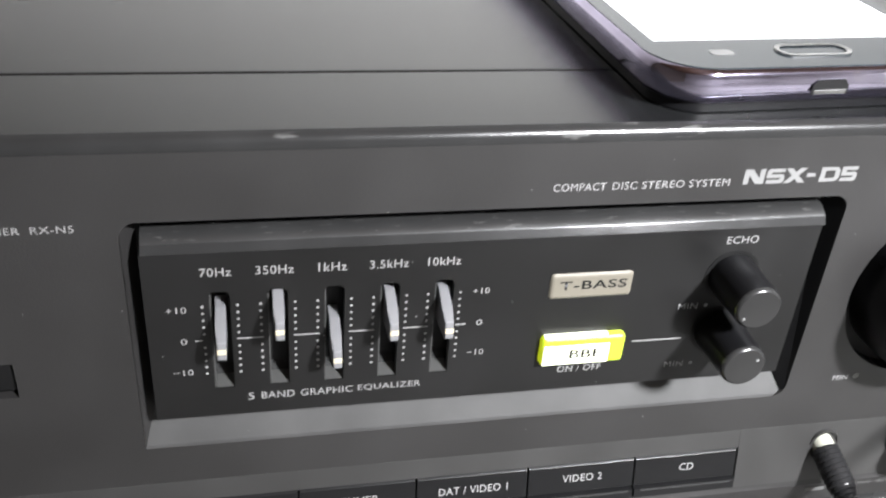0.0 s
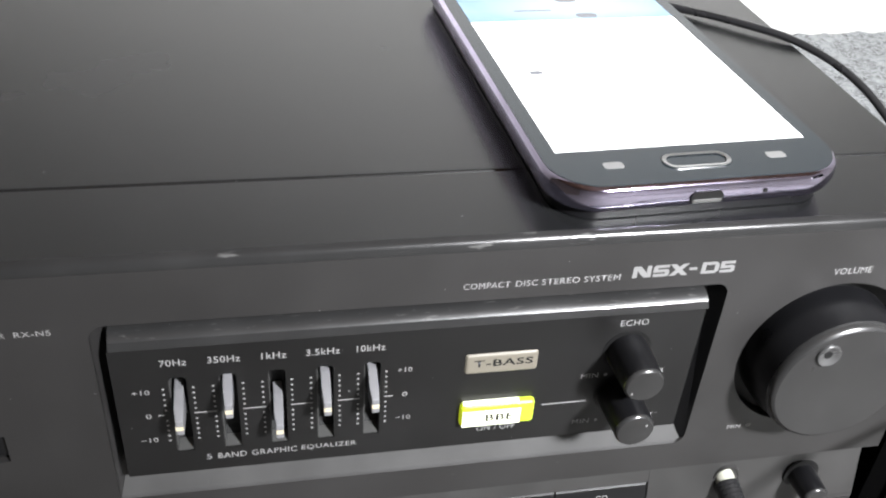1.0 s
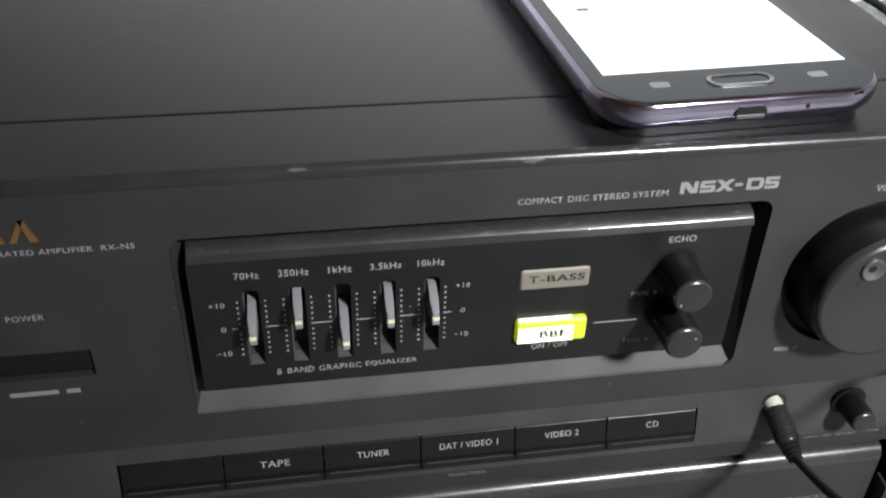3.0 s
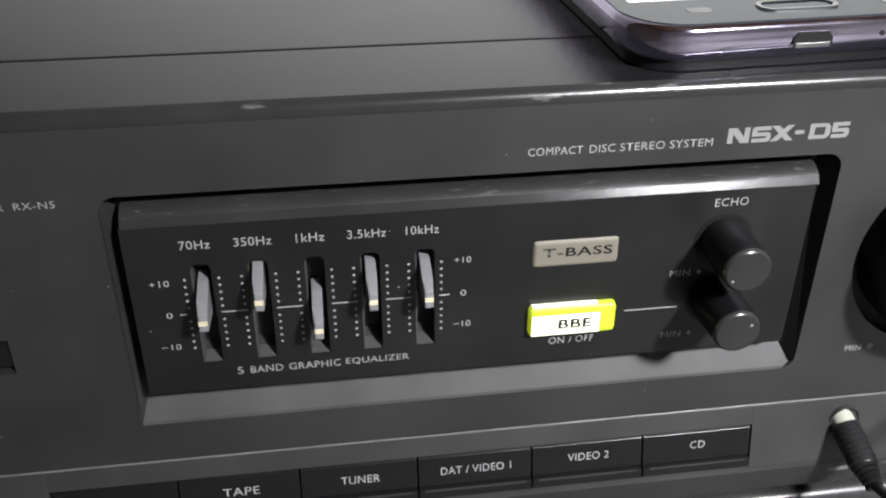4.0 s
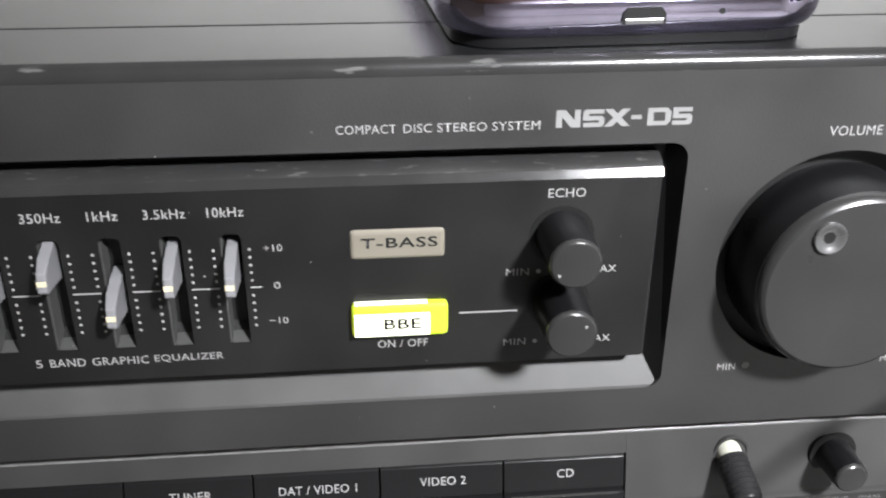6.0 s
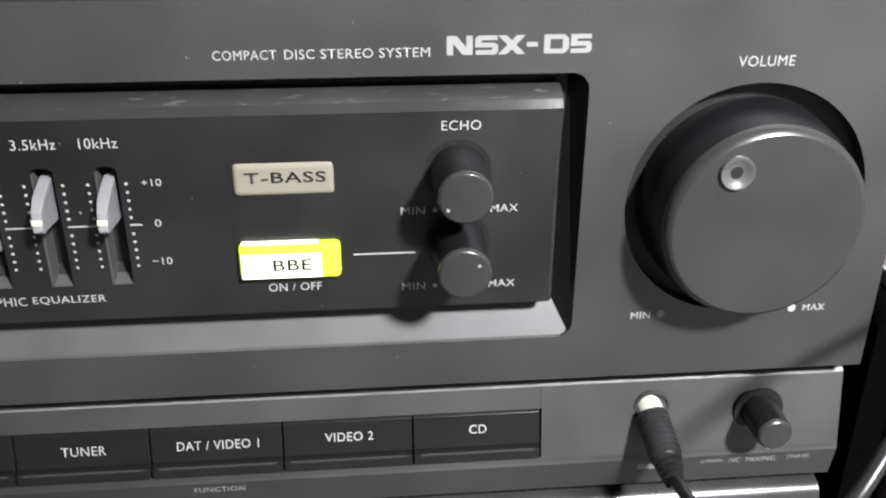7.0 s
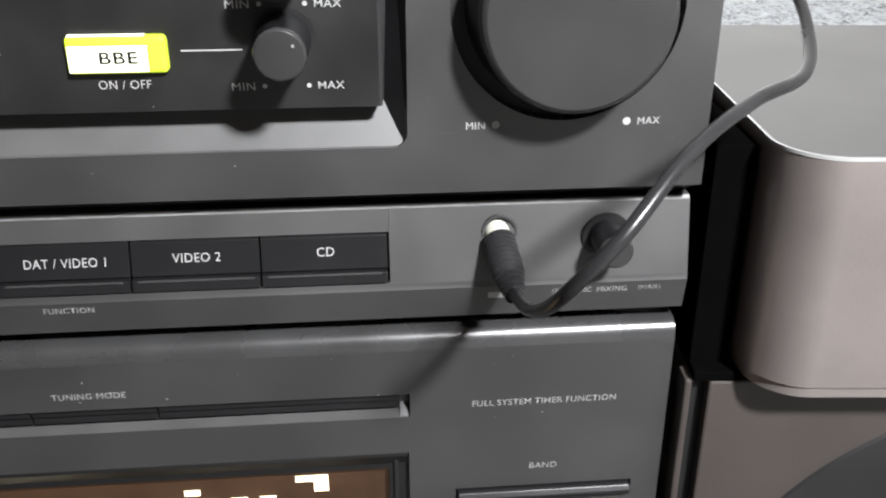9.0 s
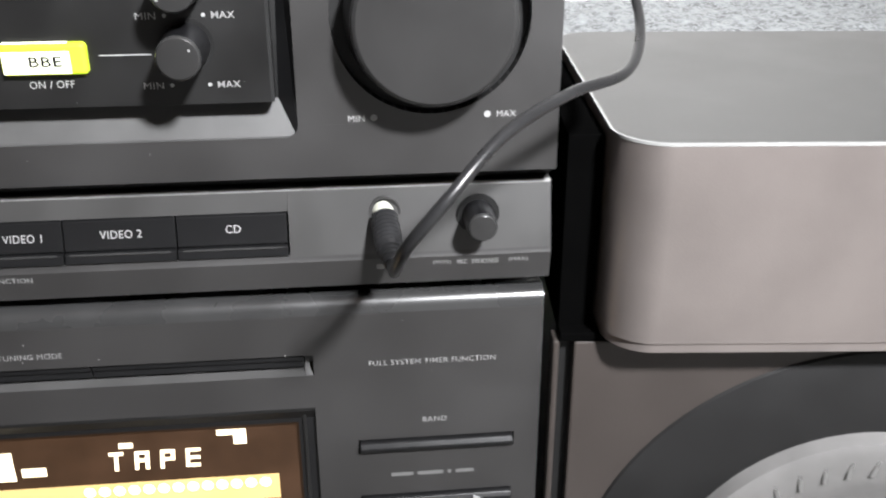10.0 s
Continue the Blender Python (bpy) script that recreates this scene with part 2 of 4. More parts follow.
def lathe(profile, cx, cz, n=48):
    """A profile of (radius, y) points turned about an axis along y through (cx, cz)."""
    bm = bmesh.new()
    rings = []
    for r, y in profile:
        if r <= 1e-6:
            rings.append([bm.verts.new((cx, y, cz))])
        else:
            rings.append([bm.verts.new((cx + r * math.cos(2 * math.pi * i / n), y, cz + r * math.sin(2 * math.pi * i / n))) for i in range(n)])
    for p, q in zip(rings, rings[1:]):
        for i in range(n):
            j = (i + 1) % n
            if len(p) == 1 and len(q) == 1:
                continue
            if len(p) == 1:
                bm.faces.new((p[0], q[j], q[i]))
            elif len(q) == 1:
                bm.faces.new((p[i], p[j], q[0]))
            else:
                bm.faces.new((p[i], p[j], q[j], q[i]))
    return bm


def plate(x0, x1, z0, z1, y0, y1, holes=()):
    """A plate in the x-z plane from y0 (front) to y1, with rectangular holes (x0, x1, z0, z1) through it."""
    xs = sorted({x0, x1, *[h[0] for h in holes], *[h[1] for h in holes]})
    zs = sorted({z0, z1, *[h[2] for h in holes], *[h[3] for h in holes]})
    bm = bmesh.new()
    made = {}

    def vert(x, y, z):
        key = (round(x, 4), round(y, 4), round(z, 4))
        if key not in made:
            made[key] = bm.verts.new((x, y, z))
        return made[key]

    def solid(i, j):
        if not (0 <= i < len(xs) - 1 and 0 <= j < len(zs) - 1):
            return False
        mx, mz = (xs[i] + xs[i + 1]) / 2, (zs[j] + zs[j + 1]) / 2
        return not any(h[0] < mx < h[1] and h[2] < mz < h[3] for h in holes)

    for i in range(len(xs) - 1):
        for j in range(len(zs) - 1):
            if not solid(i, j):
                continue
            a, b, c, d = xs[i], xs[i + 1], zs[j], zs[j + 1]
            bm.faces.new([vert(*p) for p in ((a, y0, c), (b, y0, c), (b, y0, d), (a, y0, d))])
            bm.faces.new([vert(*p) for p in ((a, y1, d), (b, y1, d), (b, y1, c), (a, y1, c))])
            for di, dj, p, q in ((-1, 0, (a, c), (a, d)), (1, 0, (b, d), (b, c)), (0, -1, (b, c), (a, c)), (0, 1, (a, d), (b, d))):
                if not solid(i + di, j + dj):
                    bm.faces.new([vert(p[0], y0, p[1]), vert(q[0], y0, q[1]), vert(q[0], y1, q[1]), vert(p[0], y1, p[1])])
    return bm


def square_ring(cx, cz, half, r, y, depth, n=64):
    """A square plate with a round hole."""
    bm = bmesh.new()
    loops = []
    for yy in (y, y + depth):
        inner, outer = [], []
        for i in range(n):
            a = 2 * math.pi * (i + 0.5) / n
            c, s = math.cos(a), math.sin(a)
            k = half / max(abs(c), abs(s))
            inner.append(bm.verts.new((cx + r * c, yy, cz + r * s)))
            if i % (n // 4) in (n // 8 - 1, n // 8):
                c, s = math.copysign(1, c), math.copysign(1, s)
                d = 0.0 if i % (n // 4) == n // 8 - 1 else 0.02
                outer.append(bm.verts.new((cx + c * half, yy, cz + s * (half - d))))
            else:
                outer.append(bm.verts.new((cx + k * c, yy, cz + k * s)))
        loops.append((inner, outer))
    for i in range(n):
        j = (i + 1) % n
        (a, b), (c, d) = loops
        bm.faces.new((a[i], a[j], b[j], b[i]))
        bm.faces.new((a[i], c[i], c[j], a[j]))
    return bm


def tube(points, r, n=12, steps=10):
    """A round cable through the points."""
    pts = [Vector(p) for p in points]
    ext = [pts[0] * 2 - pts[1]] + pts + [pts[-1] * 2 - pts[-2]]
    line = []
    for i in range(1, len(ext) - 2):
        p0, p1, p2, p3 = ext[i - 1:i + 3]
        for k in range(steps):
            t = k / steps
            line.append(0.5 * ((2 * p1) + (p2 - p0) * t + (2 * p0 - 5 * p1 + 4 * p2 - p3) * t * t + (3 * p1 - p0 - 3 * p2 + p3) * t ** 3))
    line.append(pts[-1])
    bm = bmesh.new()
    side = Vector((0, 0, 1))
    rings = []
    for i, p in enumerate(line):
        d = (line[min(i + 1, len(line) - 1)] - line[max(i - 1, 0)]).normalized()
        side = (side - d * side.dot(d)).normalized() if (side - d * side.dot(d)).length > 1e-4 else d.orthogonal().normalized()
        up = d.cross(side)
        rings.append([bm.verts.new(p + (side * math.cos(2 * math.pi * k / n) + up * math.sin(2 * math.pi * k / n)) * r) for k in range(n)])
    for a, b in zip(rings, rings[1:]):
        for k in range(n):
            bm.faces.new((a[k], a[(k + 1) % n], b[(k + 1) % n], b[k]))
    bm.faces.new(rings[0][::-1])
    bm.faces.new(rings[-1])
    return bm


def letters(words, x0, x1, z0, z1, y, material, parent, name="lettering", bold=0.0, slant=0.0, lean=0.0, label=""):
    """Raised print of the words that fills the given width and height, facing the room."""
    cu = bpy.data.curves.new(name, "FONT")
    cu.body, cu.size, cu.offset, cu.resolution_u, cu.extrude = words, 1.0, bold if bold > 0.013 else bold * 0.3, 3, 0.0
    cu.space_character = 1.0 if bold > 0.03 else 1.08
    z0, z1 = z0 + 0.07 * (z1 - z0), z1 - 0.07 * (z1 - z0)
    ob = bpy.data.objects.new(name, cu)
    scene.collection.objects.link(ob)
    me = bpy.data.meshes.new_from_object(ob.evaluated_get(bpy.context.evaluated_depsgraph_get()))
    bpy.data.objects.remove(ob)
    bpy.data.curves.remove(cu)
    bm = bmesh.new()
    bm.from_mesh(me)
    bpy.data.meshes.remove(me)
    xs, ys = [v.co.x for v in bm.verts], [v.co.y for v in bm.verts]
    a, b, c, d = min(xs), max(xs), min(ys), max(ys)
    for v in bm.verts:
        u, w = (v.co.x - a) / (b - a), (v.co.y - c) / (d - c)
        z = z0 + w * (z1 - z0)
        v.co = Vector((x0 + u * (x1 - x0) + slant * w * (z1 - z0), y - 0.06 + lean * (z - (z0 + z1) / 2), z))
    return part(name, bm, material, parent, label, smooth=None)


def bars(x0, x1, z0, z1, y, material, parent, pieces, name="printed_bar", lean=0.0):
    """Print too small to read, as plain bars with the given shares of the width."""
    total = sum(pieces) + 0.25 * (len(pieces) - 1) * sum(pieces) / len(pieces)
    gap = 0.25 * sum(pieces) / len(pieces)
    x = x0
    for p in pieces:
        w = (x1 - x0) * p / total
        bm = bmesh.new()
        zm = (z0 + z1) / 2
        vs = [bm.verts.new((xx, y - 0.06 + lean * (zz - zm), zz)) for xx, zz in ((x, z0), (x + w, z0), (x + w, z1), (x, z1))]
        bm.faces.new(vs)
        part(name, bm, material, parent, smooth=None)
        x += w + (x1 - x0) * gap / total


# ---------- room ----------
def room_part(name, x0, x1, y0, y1, z0, z1, material, label, category):
    return tagged(part(name, box(x0, x1, y0, y1, z0, z1), material), label, category, kind="structure")


room_part("floor", -1700, 1700, -2400, 420, -1150, -1110, FLOORMAT, "pale tiled floor of the room", "floor")
room_part("wall_north", -1700, 1700, 300, 420, -1110, 1350, WALL, "white painted wall behind the hi-fi", "wall")
room_part("wall_south", -1700, 1700, -2400, -2300, -1110, 1350, SOUTHWALL, "unseen wall facing the hi-fi, tone set for reflections", "wall")
room_part("wall_west", -1700, -1600, -2300, 300, -1110, 1350, DIMWALL, "unseen side wall, darkened to cut bounced light", "wall")
tagged(part("wall_east", plate(-2300, 300, -1110, 1350, 0, 100, [(-1600, -500, -100, 850)]), WALL, turn=Matrix.Translation((1700, 0, 0)) @ Matrix.Rotation(radians(90), 4, "Z")), "unseen side wall, darkened to cut bounced light with a window opening", "wall", kind="structure")
room_part("ceiling", -1700, 1700, -2400, 420, 1350, 1400, WOOD, "brown boarded ceiling", "ceiling")

window = thing("window_1", 1640, -1050, -100, "white framed window in the side wall", "window", kind="structure")
for wx in (-1600, -1075, -540):
    part("window_frame", box(1632, 1672, wx, wx + 40, -100, 850, 3), WALL, window)
for wz in (-100, 810):
    part("window_frame", box(1630, 1674, -1599, -501, wz, wz + 40, 3), WALL, window)


side_table = thing("side_table", -10, 20, -1110, "dark wooden table under the stacked hi-fi", "table")
part("tabletop", box(-420, 480, -80, 298, -385, -350.2, 3), TABLE, side_table)
for tx in (-400, 430):
    for ty in (-60, 250):
        part("leg", box(tx, tx + 40, ty, ty + 40, -1109.8, -385.2, 2), TABLE, side_table)

ledge = thing("stone_ledge", 330, 230, -350, "grey speckled granite ledge against the white wall", "ledge", kind="structure")
bm = bmesh.new()
grid = []
for i in range(220):
    row = []
    for j in range(60):
        x, y = 95 + i * 1.9, 132 + j * 2.8
        row.append(bm.verts.new((x, y, -75.5 + 2.0 * noise.noise((x * 0.16, y * 0.16, 0.3)) + 0.7 * noise.noise((x * 0.45, y * 0.45, 4.0)))))
    grid.append(row)
for i in range(219):
    for j in range(59):
        bm.faces.new((grid[i][j], grid[i + 1][j], grid[i + 1][j + 1], grid[i][j + 1]))
part("ledge_top", bm, STONE, ledge, "rough speckled stone surface", smooth=True)
part("ledge_slab", box(95, 900, 132, 299, -107, -82, 2), STONE, ledge)
part("ledge_base", box(120, 900, 150, 299, -350, -107.2), WALL, ledge)

# ---------- amplifier ----------
XL, XR = -180.0, 80.0
amp = thing("stereo_amplifier", -50, 140, -92, "charcoal plastic stereo amplifier with equalizer sliders on the stack", "amplifier")
part("case_cover", prism([(26, -91), (26, 11.2), (26.6, 11.8), (278, 11.8), (279, 10.8), (279, -91)], XL + 0.8, XR - 0.6, 0.25), CASE, amp, "black painted steel cover")
part("top_trim", prism([(0.0, 9.2), (0.1, 10.2), (0.45, 11.0), (1.1, 11.6), (2.0, 11.85), (2.0, 8), (0.5, 8)], XL, XR), TRIM, amp, "chipped upper edge", smooth=True)
part("top_shelf", box(XL, XR, 2.02, 25.4, 8, 11.84), CASE, amp)
VX, VZ, VR, WZ = 52.0, -27.0, 21.2, -26.7
face = plate(XL, XR, -61.5, 9.1, 0.0, 3.0, [(-108.6, 23.1, -52.4, -3.2), (-168, -128.4, -37.6, -30.2), (VX - 23, VX + 23, WZ - 23, WZ + 23)])
around = square_ring(VX, WZ, 23.0, VR, 0.0, 2.9)
me_around = bpy.data.meshes.new("around")
around.to_mesh(me_around)
around.free()
face.from_mesh(me_around)
bpy.data.meshes.remove(me_around)
front = part("front_plate", face, PLASTIC, amp)
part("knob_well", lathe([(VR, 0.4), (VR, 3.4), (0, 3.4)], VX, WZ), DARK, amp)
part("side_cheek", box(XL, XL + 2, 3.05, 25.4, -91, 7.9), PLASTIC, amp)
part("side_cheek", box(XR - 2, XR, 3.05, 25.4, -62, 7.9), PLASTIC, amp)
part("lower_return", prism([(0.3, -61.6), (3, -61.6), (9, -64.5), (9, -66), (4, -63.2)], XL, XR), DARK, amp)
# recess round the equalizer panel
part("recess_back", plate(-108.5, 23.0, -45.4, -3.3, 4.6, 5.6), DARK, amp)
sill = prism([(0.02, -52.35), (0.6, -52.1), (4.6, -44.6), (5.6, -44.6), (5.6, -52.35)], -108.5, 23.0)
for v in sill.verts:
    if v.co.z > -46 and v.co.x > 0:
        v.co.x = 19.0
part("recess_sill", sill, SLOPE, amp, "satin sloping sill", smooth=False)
bm = bmesh.new()
bm.faces.new([bm.verts.new(p) for p in ((23.0, 0.1, -52.2), (19.0, 4.6, -44.6), (20.6, 4.5, -3.3), (23.0, 0.1, -3.3))])
part("recess_cheek", bm, BUTTON, amp)
bm = bmesh.new()
vs = [bm.verts.new(p) for p in ((-108.5, 0.1, -52.2), (-108.5, 0.1, -3.3), (-106.4, 4.5, -3.3), (-106.4, 4.5, -44.6))]
bm.faces.new(vs)
part("recess_cheek", bm, PLASTIC, amp)
for cx, cz, sx, sz in ((23.1, -3.2, -1, -1), (-108.6, -3.2, 1, -1), (23.1, -52.4, -1, 1)):
    bm = bmesh.new()
    loops = []
    for yy in (0.0, 2.9):
        ring_pts = [(cx, cz)] + [(cx + sx * 3.0 * (1 - math.sin(a * math.pi / 16)), cz + sz * 3.0 * (1 - math.cos(a * math.pi / 16))) for a in range(9)]
        loops.append([bm.verts.new((u, yy, w)) for u, w in ring_pts])
    bm.faces.new(loops[0])
    for k in range(1, 9):
        bm.faces.new((loops[0][k], loops[0][k + 1], loops[1][k + 1], loops[1][k]))
    part("recess_corner", bm, PLASTIC, amp)
# the panel itself
PX0, PX1, PZ0, PZ1, PY = -105.7, 18.7, -43.9, -8.6, -1.5
SLOTX = [-93.3, -83.5, -73.7, -63.9, -54.1]
slots = [(x - 1.75, x + 1.75, -37.4, -16.4) for x in SLOTX]
panel_mesh = plate(PX0, PX1 - 0.7, PZ0, PZ1, PY, 0.3, slots)
for x in SLOTX:
    # rounded upper corners of the slots
    for side in (-1, 1):
        arc = [(x + side * (1.75 - 1.1 * (1 - math.sin(k * math.pi / 8))), -16.4 - 1.1 * (1 - math.cos(k * math.pi / 8))) for k in range(5)]
        loops = [[panel_mesh.verts.new((u, yy, w)) for u, w in [(x + side * 1.75, -16.4)] + arc] for yy in (PY, 0.2)]
        panel_mesh.faces.new(loops[0])
        for k in range(1, 5):
            panel_mesh.faces.new((loops[0][k], loops[0][k + 1], loops[1][k + 1], loops[1][k]))
panel = part("equalizer_panel", panel_mesh, PANEL, amp, "glossy black control panel")
part("panel_chamfer", prism([(PY, PZ1 + 0.02), (PY + 0.06, PZ1 + 0.14), (PY + 0.82, PZ1 + 1.4), (PY + 0.9, PZ1 + 1.5), (PY + 0.9, PZ1 + 0.02)], PX0 + 0.3, PX1), EDGE, amp, "shiny chamfered upper edge")
part("panel_shoulder", prism([(PY + 0.92, PZ1 + 1.48), (PY + 1.5, PZ1 + 2.1), (PY + 2.6, PZ1 + 2.7), (PY + 3.4, PZ1 + 3.0), (4.4, PZ1 + 3.1), (4.4, PZ1 + 0.02), (PY + 0.92, PZ1 + 0.02)], PX0 + 0.3, PX1), SCUFFED, amp, "scuffed rounded shoulder", smooth=True)
bm = bmesh.new()
for pts in (((PX1 - 0.68, PY), (PX1 - 0.62, PY - 0.02), (PX1, PY + 0.7), (PX1, 0.3), (PX1 - 0.68, 0.3)),):
    lo, hi = ([bm.verts.new((u, y, w)) for u, y in pts] for w in (PZ0, PZ1))
    bm.faces.new(lo), bm.faces.new(hi[::-1])
    for k in range(5):
        bm.faces.new((lo[k], hi[k], hi[(k + 1) % 5], lo[(k + 1) % 5]))
part("panel_bevel", bm, EDGE, amp, "thin shiny side bevel")
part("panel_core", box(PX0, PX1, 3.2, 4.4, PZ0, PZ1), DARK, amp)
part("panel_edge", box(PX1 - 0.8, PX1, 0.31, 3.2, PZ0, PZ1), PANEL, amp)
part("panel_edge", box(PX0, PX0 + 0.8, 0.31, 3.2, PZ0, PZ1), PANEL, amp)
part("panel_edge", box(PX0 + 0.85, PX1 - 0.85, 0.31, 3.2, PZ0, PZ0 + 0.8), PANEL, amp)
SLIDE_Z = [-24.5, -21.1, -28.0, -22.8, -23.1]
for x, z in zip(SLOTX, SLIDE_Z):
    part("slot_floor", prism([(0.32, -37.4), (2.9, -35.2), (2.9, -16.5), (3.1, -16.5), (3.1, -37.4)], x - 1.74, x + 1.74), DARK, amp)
    part("slot_liner", box(x - 1.74, x - 1.5, PY + 0.15, 2.85, -37.35, -17.4), RAIL, amp)
    part("slot_foot", prism([(PY + 0.2, -37.38), (-0.2, -37.0), (1.2, -36.5), (2.8, -36.3), (2.8, -37.38)], x - 1.45, x + 1.74), RAIL, amp)
    z += 0.55
    bm = prism([(2.6, z + 4.2), (-0.9, z + 3.8), (-4.6, z + 2.3), (-7.2, z + 0.9), (-7.7, z - 2.3), (-7.1, z - 2.8), (2.6, z - 3.8)], x - 0.95, x + 0.95)
    for v in bm.verts:
        if v.co.y < -6:
            v.co.x = x + (v.co.x - x) * 0.82
    bmesh.ops.bevel(bm, geom=bm.edges, offset=0.25, segments=2, affect="EDGES", profile=0.5)
    cap = part("slider_knob", bm, SLIDER, amp, "light grey slider cap")
    part("stripe", box(x - 0.76, x + 0.76, -7.66, -7.0, z - 1.2, z - 0.35, 0.05), STRIPE, cap)
    # printed scale beside the slot
    bm = bmesh.new()
    for side in (-2.95, 2.95):
        for k in range(11):
            if k == 5:
                continue
            zz = -26.6 + (k - 5) * 1.46
            c = [bm.verts.new((x + side + 0.27 * math.cos(a * math.pi / 4), PY - 0.06, zz + 0.27 * math.sin(a * math.pi / 4))) for a in range(8)]
            bm.faces.new(c)
    part("scale_dots", bm, PRINT, panel, smooth=None)
for a, b in [(-97.9, -96.6)] + [(SLOTX[i] + 2.6, SLOTX[i + 1] - 2.6) for i in range(4)] + [(SLOTX[4] + 2.6, -49.6), (-15.7, -5.3)]:
    zz = -26.5 if a < -40 else -33.3
    part("zero_line", box(a, b, PY - 0.06, PY - 0.01, zz - 0.13, zz + 0.13), PRINT, panel, smooth=None)
for s, c, w in zip(("70Hz", "350Hz", "1kHz", "3.5kHz", "10kHz"), SLOTX, (5.2, 6.4, 4.9, 6.8, 5.9)):
    letters(s, c - w / 2 - 0.4, c + w / 2 - 0.4, -13.4, -11.4, PY, PRINT, panel, bold=0.012)
for s, x0, x1, z in (("+10", -102.3, -98.9, -19.8), ("0", -100.3, -99.2, -26.5), ("\u221210", -102.0, -98.6, -33.4),
                     ("+10", -48.8, -45.7, -19.2), ("0", -47.6, -46.5, -26.3), ("\u221210", -48.8, -45.6, -33.2)):
    letters(s, x0, x1, z - 0.75, z + 0.75, PY, PRINT, panel, bold=0.008)
for s, x0, x1 in (("5", -89.3, -88.2), ("BAND", -86.9, -80.9), ("GRAPHIC", -79.8, -70.2), ("EQUALIZER", -69.2, -57.3)):
    letters(s, x0, x1, -40.8, -38.95, PY, PRINT, panel, bold=0.006)
letters("ECHO", -0.9, 5.5, -11.9, -10.0, PY, PRINT, panel, bold=0.004)
letters("ON / OFF", -30.2, -21.3, -39.9, -38.1, PY, PRINT, panel, bold=0.004)
for z in (-25.6, -39.8):
    letters("MIN", -7.6, -3.6, z - 0.8, z + 0.8, PY, PRINT, panel, bold=0.004)
    letters("MAX", 7.4, 12.0, z - 0.8, z + 0.8, PY, PRINT, panel, bold=0.006)
    for dx in (-1.9, 5.8):
        part("index_dot", lathe([(0.42, PY - 0.06), (0, PY - 0.06)], dx, z, 12), PRINT, panel, smooth=None)

tb = part("bass_button", box(-34.5, -18.3, -2.05, 0.2, -22.0, -16.4, 0.8, 3), BEIGE, amp, "beige push button")
letters("T-BASS", -32.6, -19.6, -19.9, -17.7, -2.06, INK, tb, bold=0.014)
bb = part("sound_button", box(-34.6, -17.8, -3.2, 0.2, -36.8, -30.3, 0.9, 3), LIT, amp, "lit lime push button")
part("lit_window", box(-34.2, -21.0, -3.32, -2.9, -36.4, -31.9, 0.1), LITWHITE, bb, "glowing white window")
part("lit_window", box(-34.1, -21.4, -2.7, -0.6, -30.5, -30.22, 0.1), LITWHITE, bb, "glowing white upper side")
letters("BBE", -29.0, -22.6, -35.1, -32.7, -3.38, INK, bb, bold=0.018)


def small_knob(cx, cz, y0, r0, r1, length, name, mark=None):
    tip = y0 - length
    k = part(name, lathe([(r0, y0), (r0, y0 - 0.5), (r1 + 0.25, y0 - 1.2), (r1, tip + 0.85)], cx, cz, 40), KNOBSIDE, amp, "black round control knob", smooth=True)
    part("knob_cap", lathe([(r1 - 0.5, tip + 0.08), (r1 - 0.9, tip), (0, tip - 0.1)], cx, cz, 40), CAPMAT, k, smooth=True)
    part("knob_rim", lathe([(r1, tip + 0.95), (r1 - 0.06, tip + 0.6), (r1 - 0.22, tip + 0.28), (r1 - 0.5, tip + 0.08)], cx, cz, 40), RIM, k, "shiny rounded rim", smooth=True)
    if mark:
        mx, mz = cx + mark[0] * r1, cz + mark[1] * r1
        part("index_mark", box(mx - 0.25, mx + 0.25, tip - 0.2, tip + 0.1, mz - 0.25, mz + 0.25, 0.05), PRINTDIM, k)
    return k


for kz in (-18.9, -31.7):
    part("knob_collar", lathe([(5.6, PY - 0.05), (5.6, PY - 0.12), (4.6, PY - 0.05), (0, PY - 0.05)], 1.9, kz, 40), DARK, amp)
    small_knob(1.9, kz, PY - 0.1, 4.7, 4.45, 11.4 if kz > -20 else 12.0, "echo_knob", (-0.62, -0.4) if kz > -20 else (0.5, 0.35))

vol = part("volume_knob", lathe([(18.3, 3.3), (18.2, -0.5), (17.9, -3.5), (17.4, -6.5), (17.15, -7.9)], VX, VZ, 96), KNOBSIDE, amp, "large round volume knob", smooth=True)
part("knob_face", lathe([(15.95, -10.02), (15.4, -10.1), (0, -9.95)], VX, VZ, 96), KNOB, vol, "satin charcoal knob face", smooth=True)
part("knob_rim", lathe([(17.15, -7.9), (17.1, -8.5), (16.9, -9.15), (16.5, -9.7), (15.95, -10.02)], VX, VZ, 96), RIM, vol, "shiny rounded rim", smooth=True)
part("finger_dimple", lathe([(2.95, -9.95), (2.9, -10.5), (2.7, -10.75), (2.45, -10.72), (1.9, -10.3), (1.05, -10.1)], 45.3, -17.1, 32), DIMPLE, vol, "bright metal dimple ring", smooth=True)
part("dimple_hole", lathe([(1.05, -10.12), (0, -10.11)], 45.3, -17.1, 20), DARK, vol, smooth=None)
letters("VOLUME", 47.2, 56.6, -2.9, -0.9, 0.0, PRINT, front, bold=0.004)
letters("MIN", 33.9, 37.4, -49.3, -47.7, 0.0, PRINT, front, bold=0.004)
letters("MAX", 66.2, 70.4, -49.1, -47.5, 0.0, PRINT, front, bold=0.004)
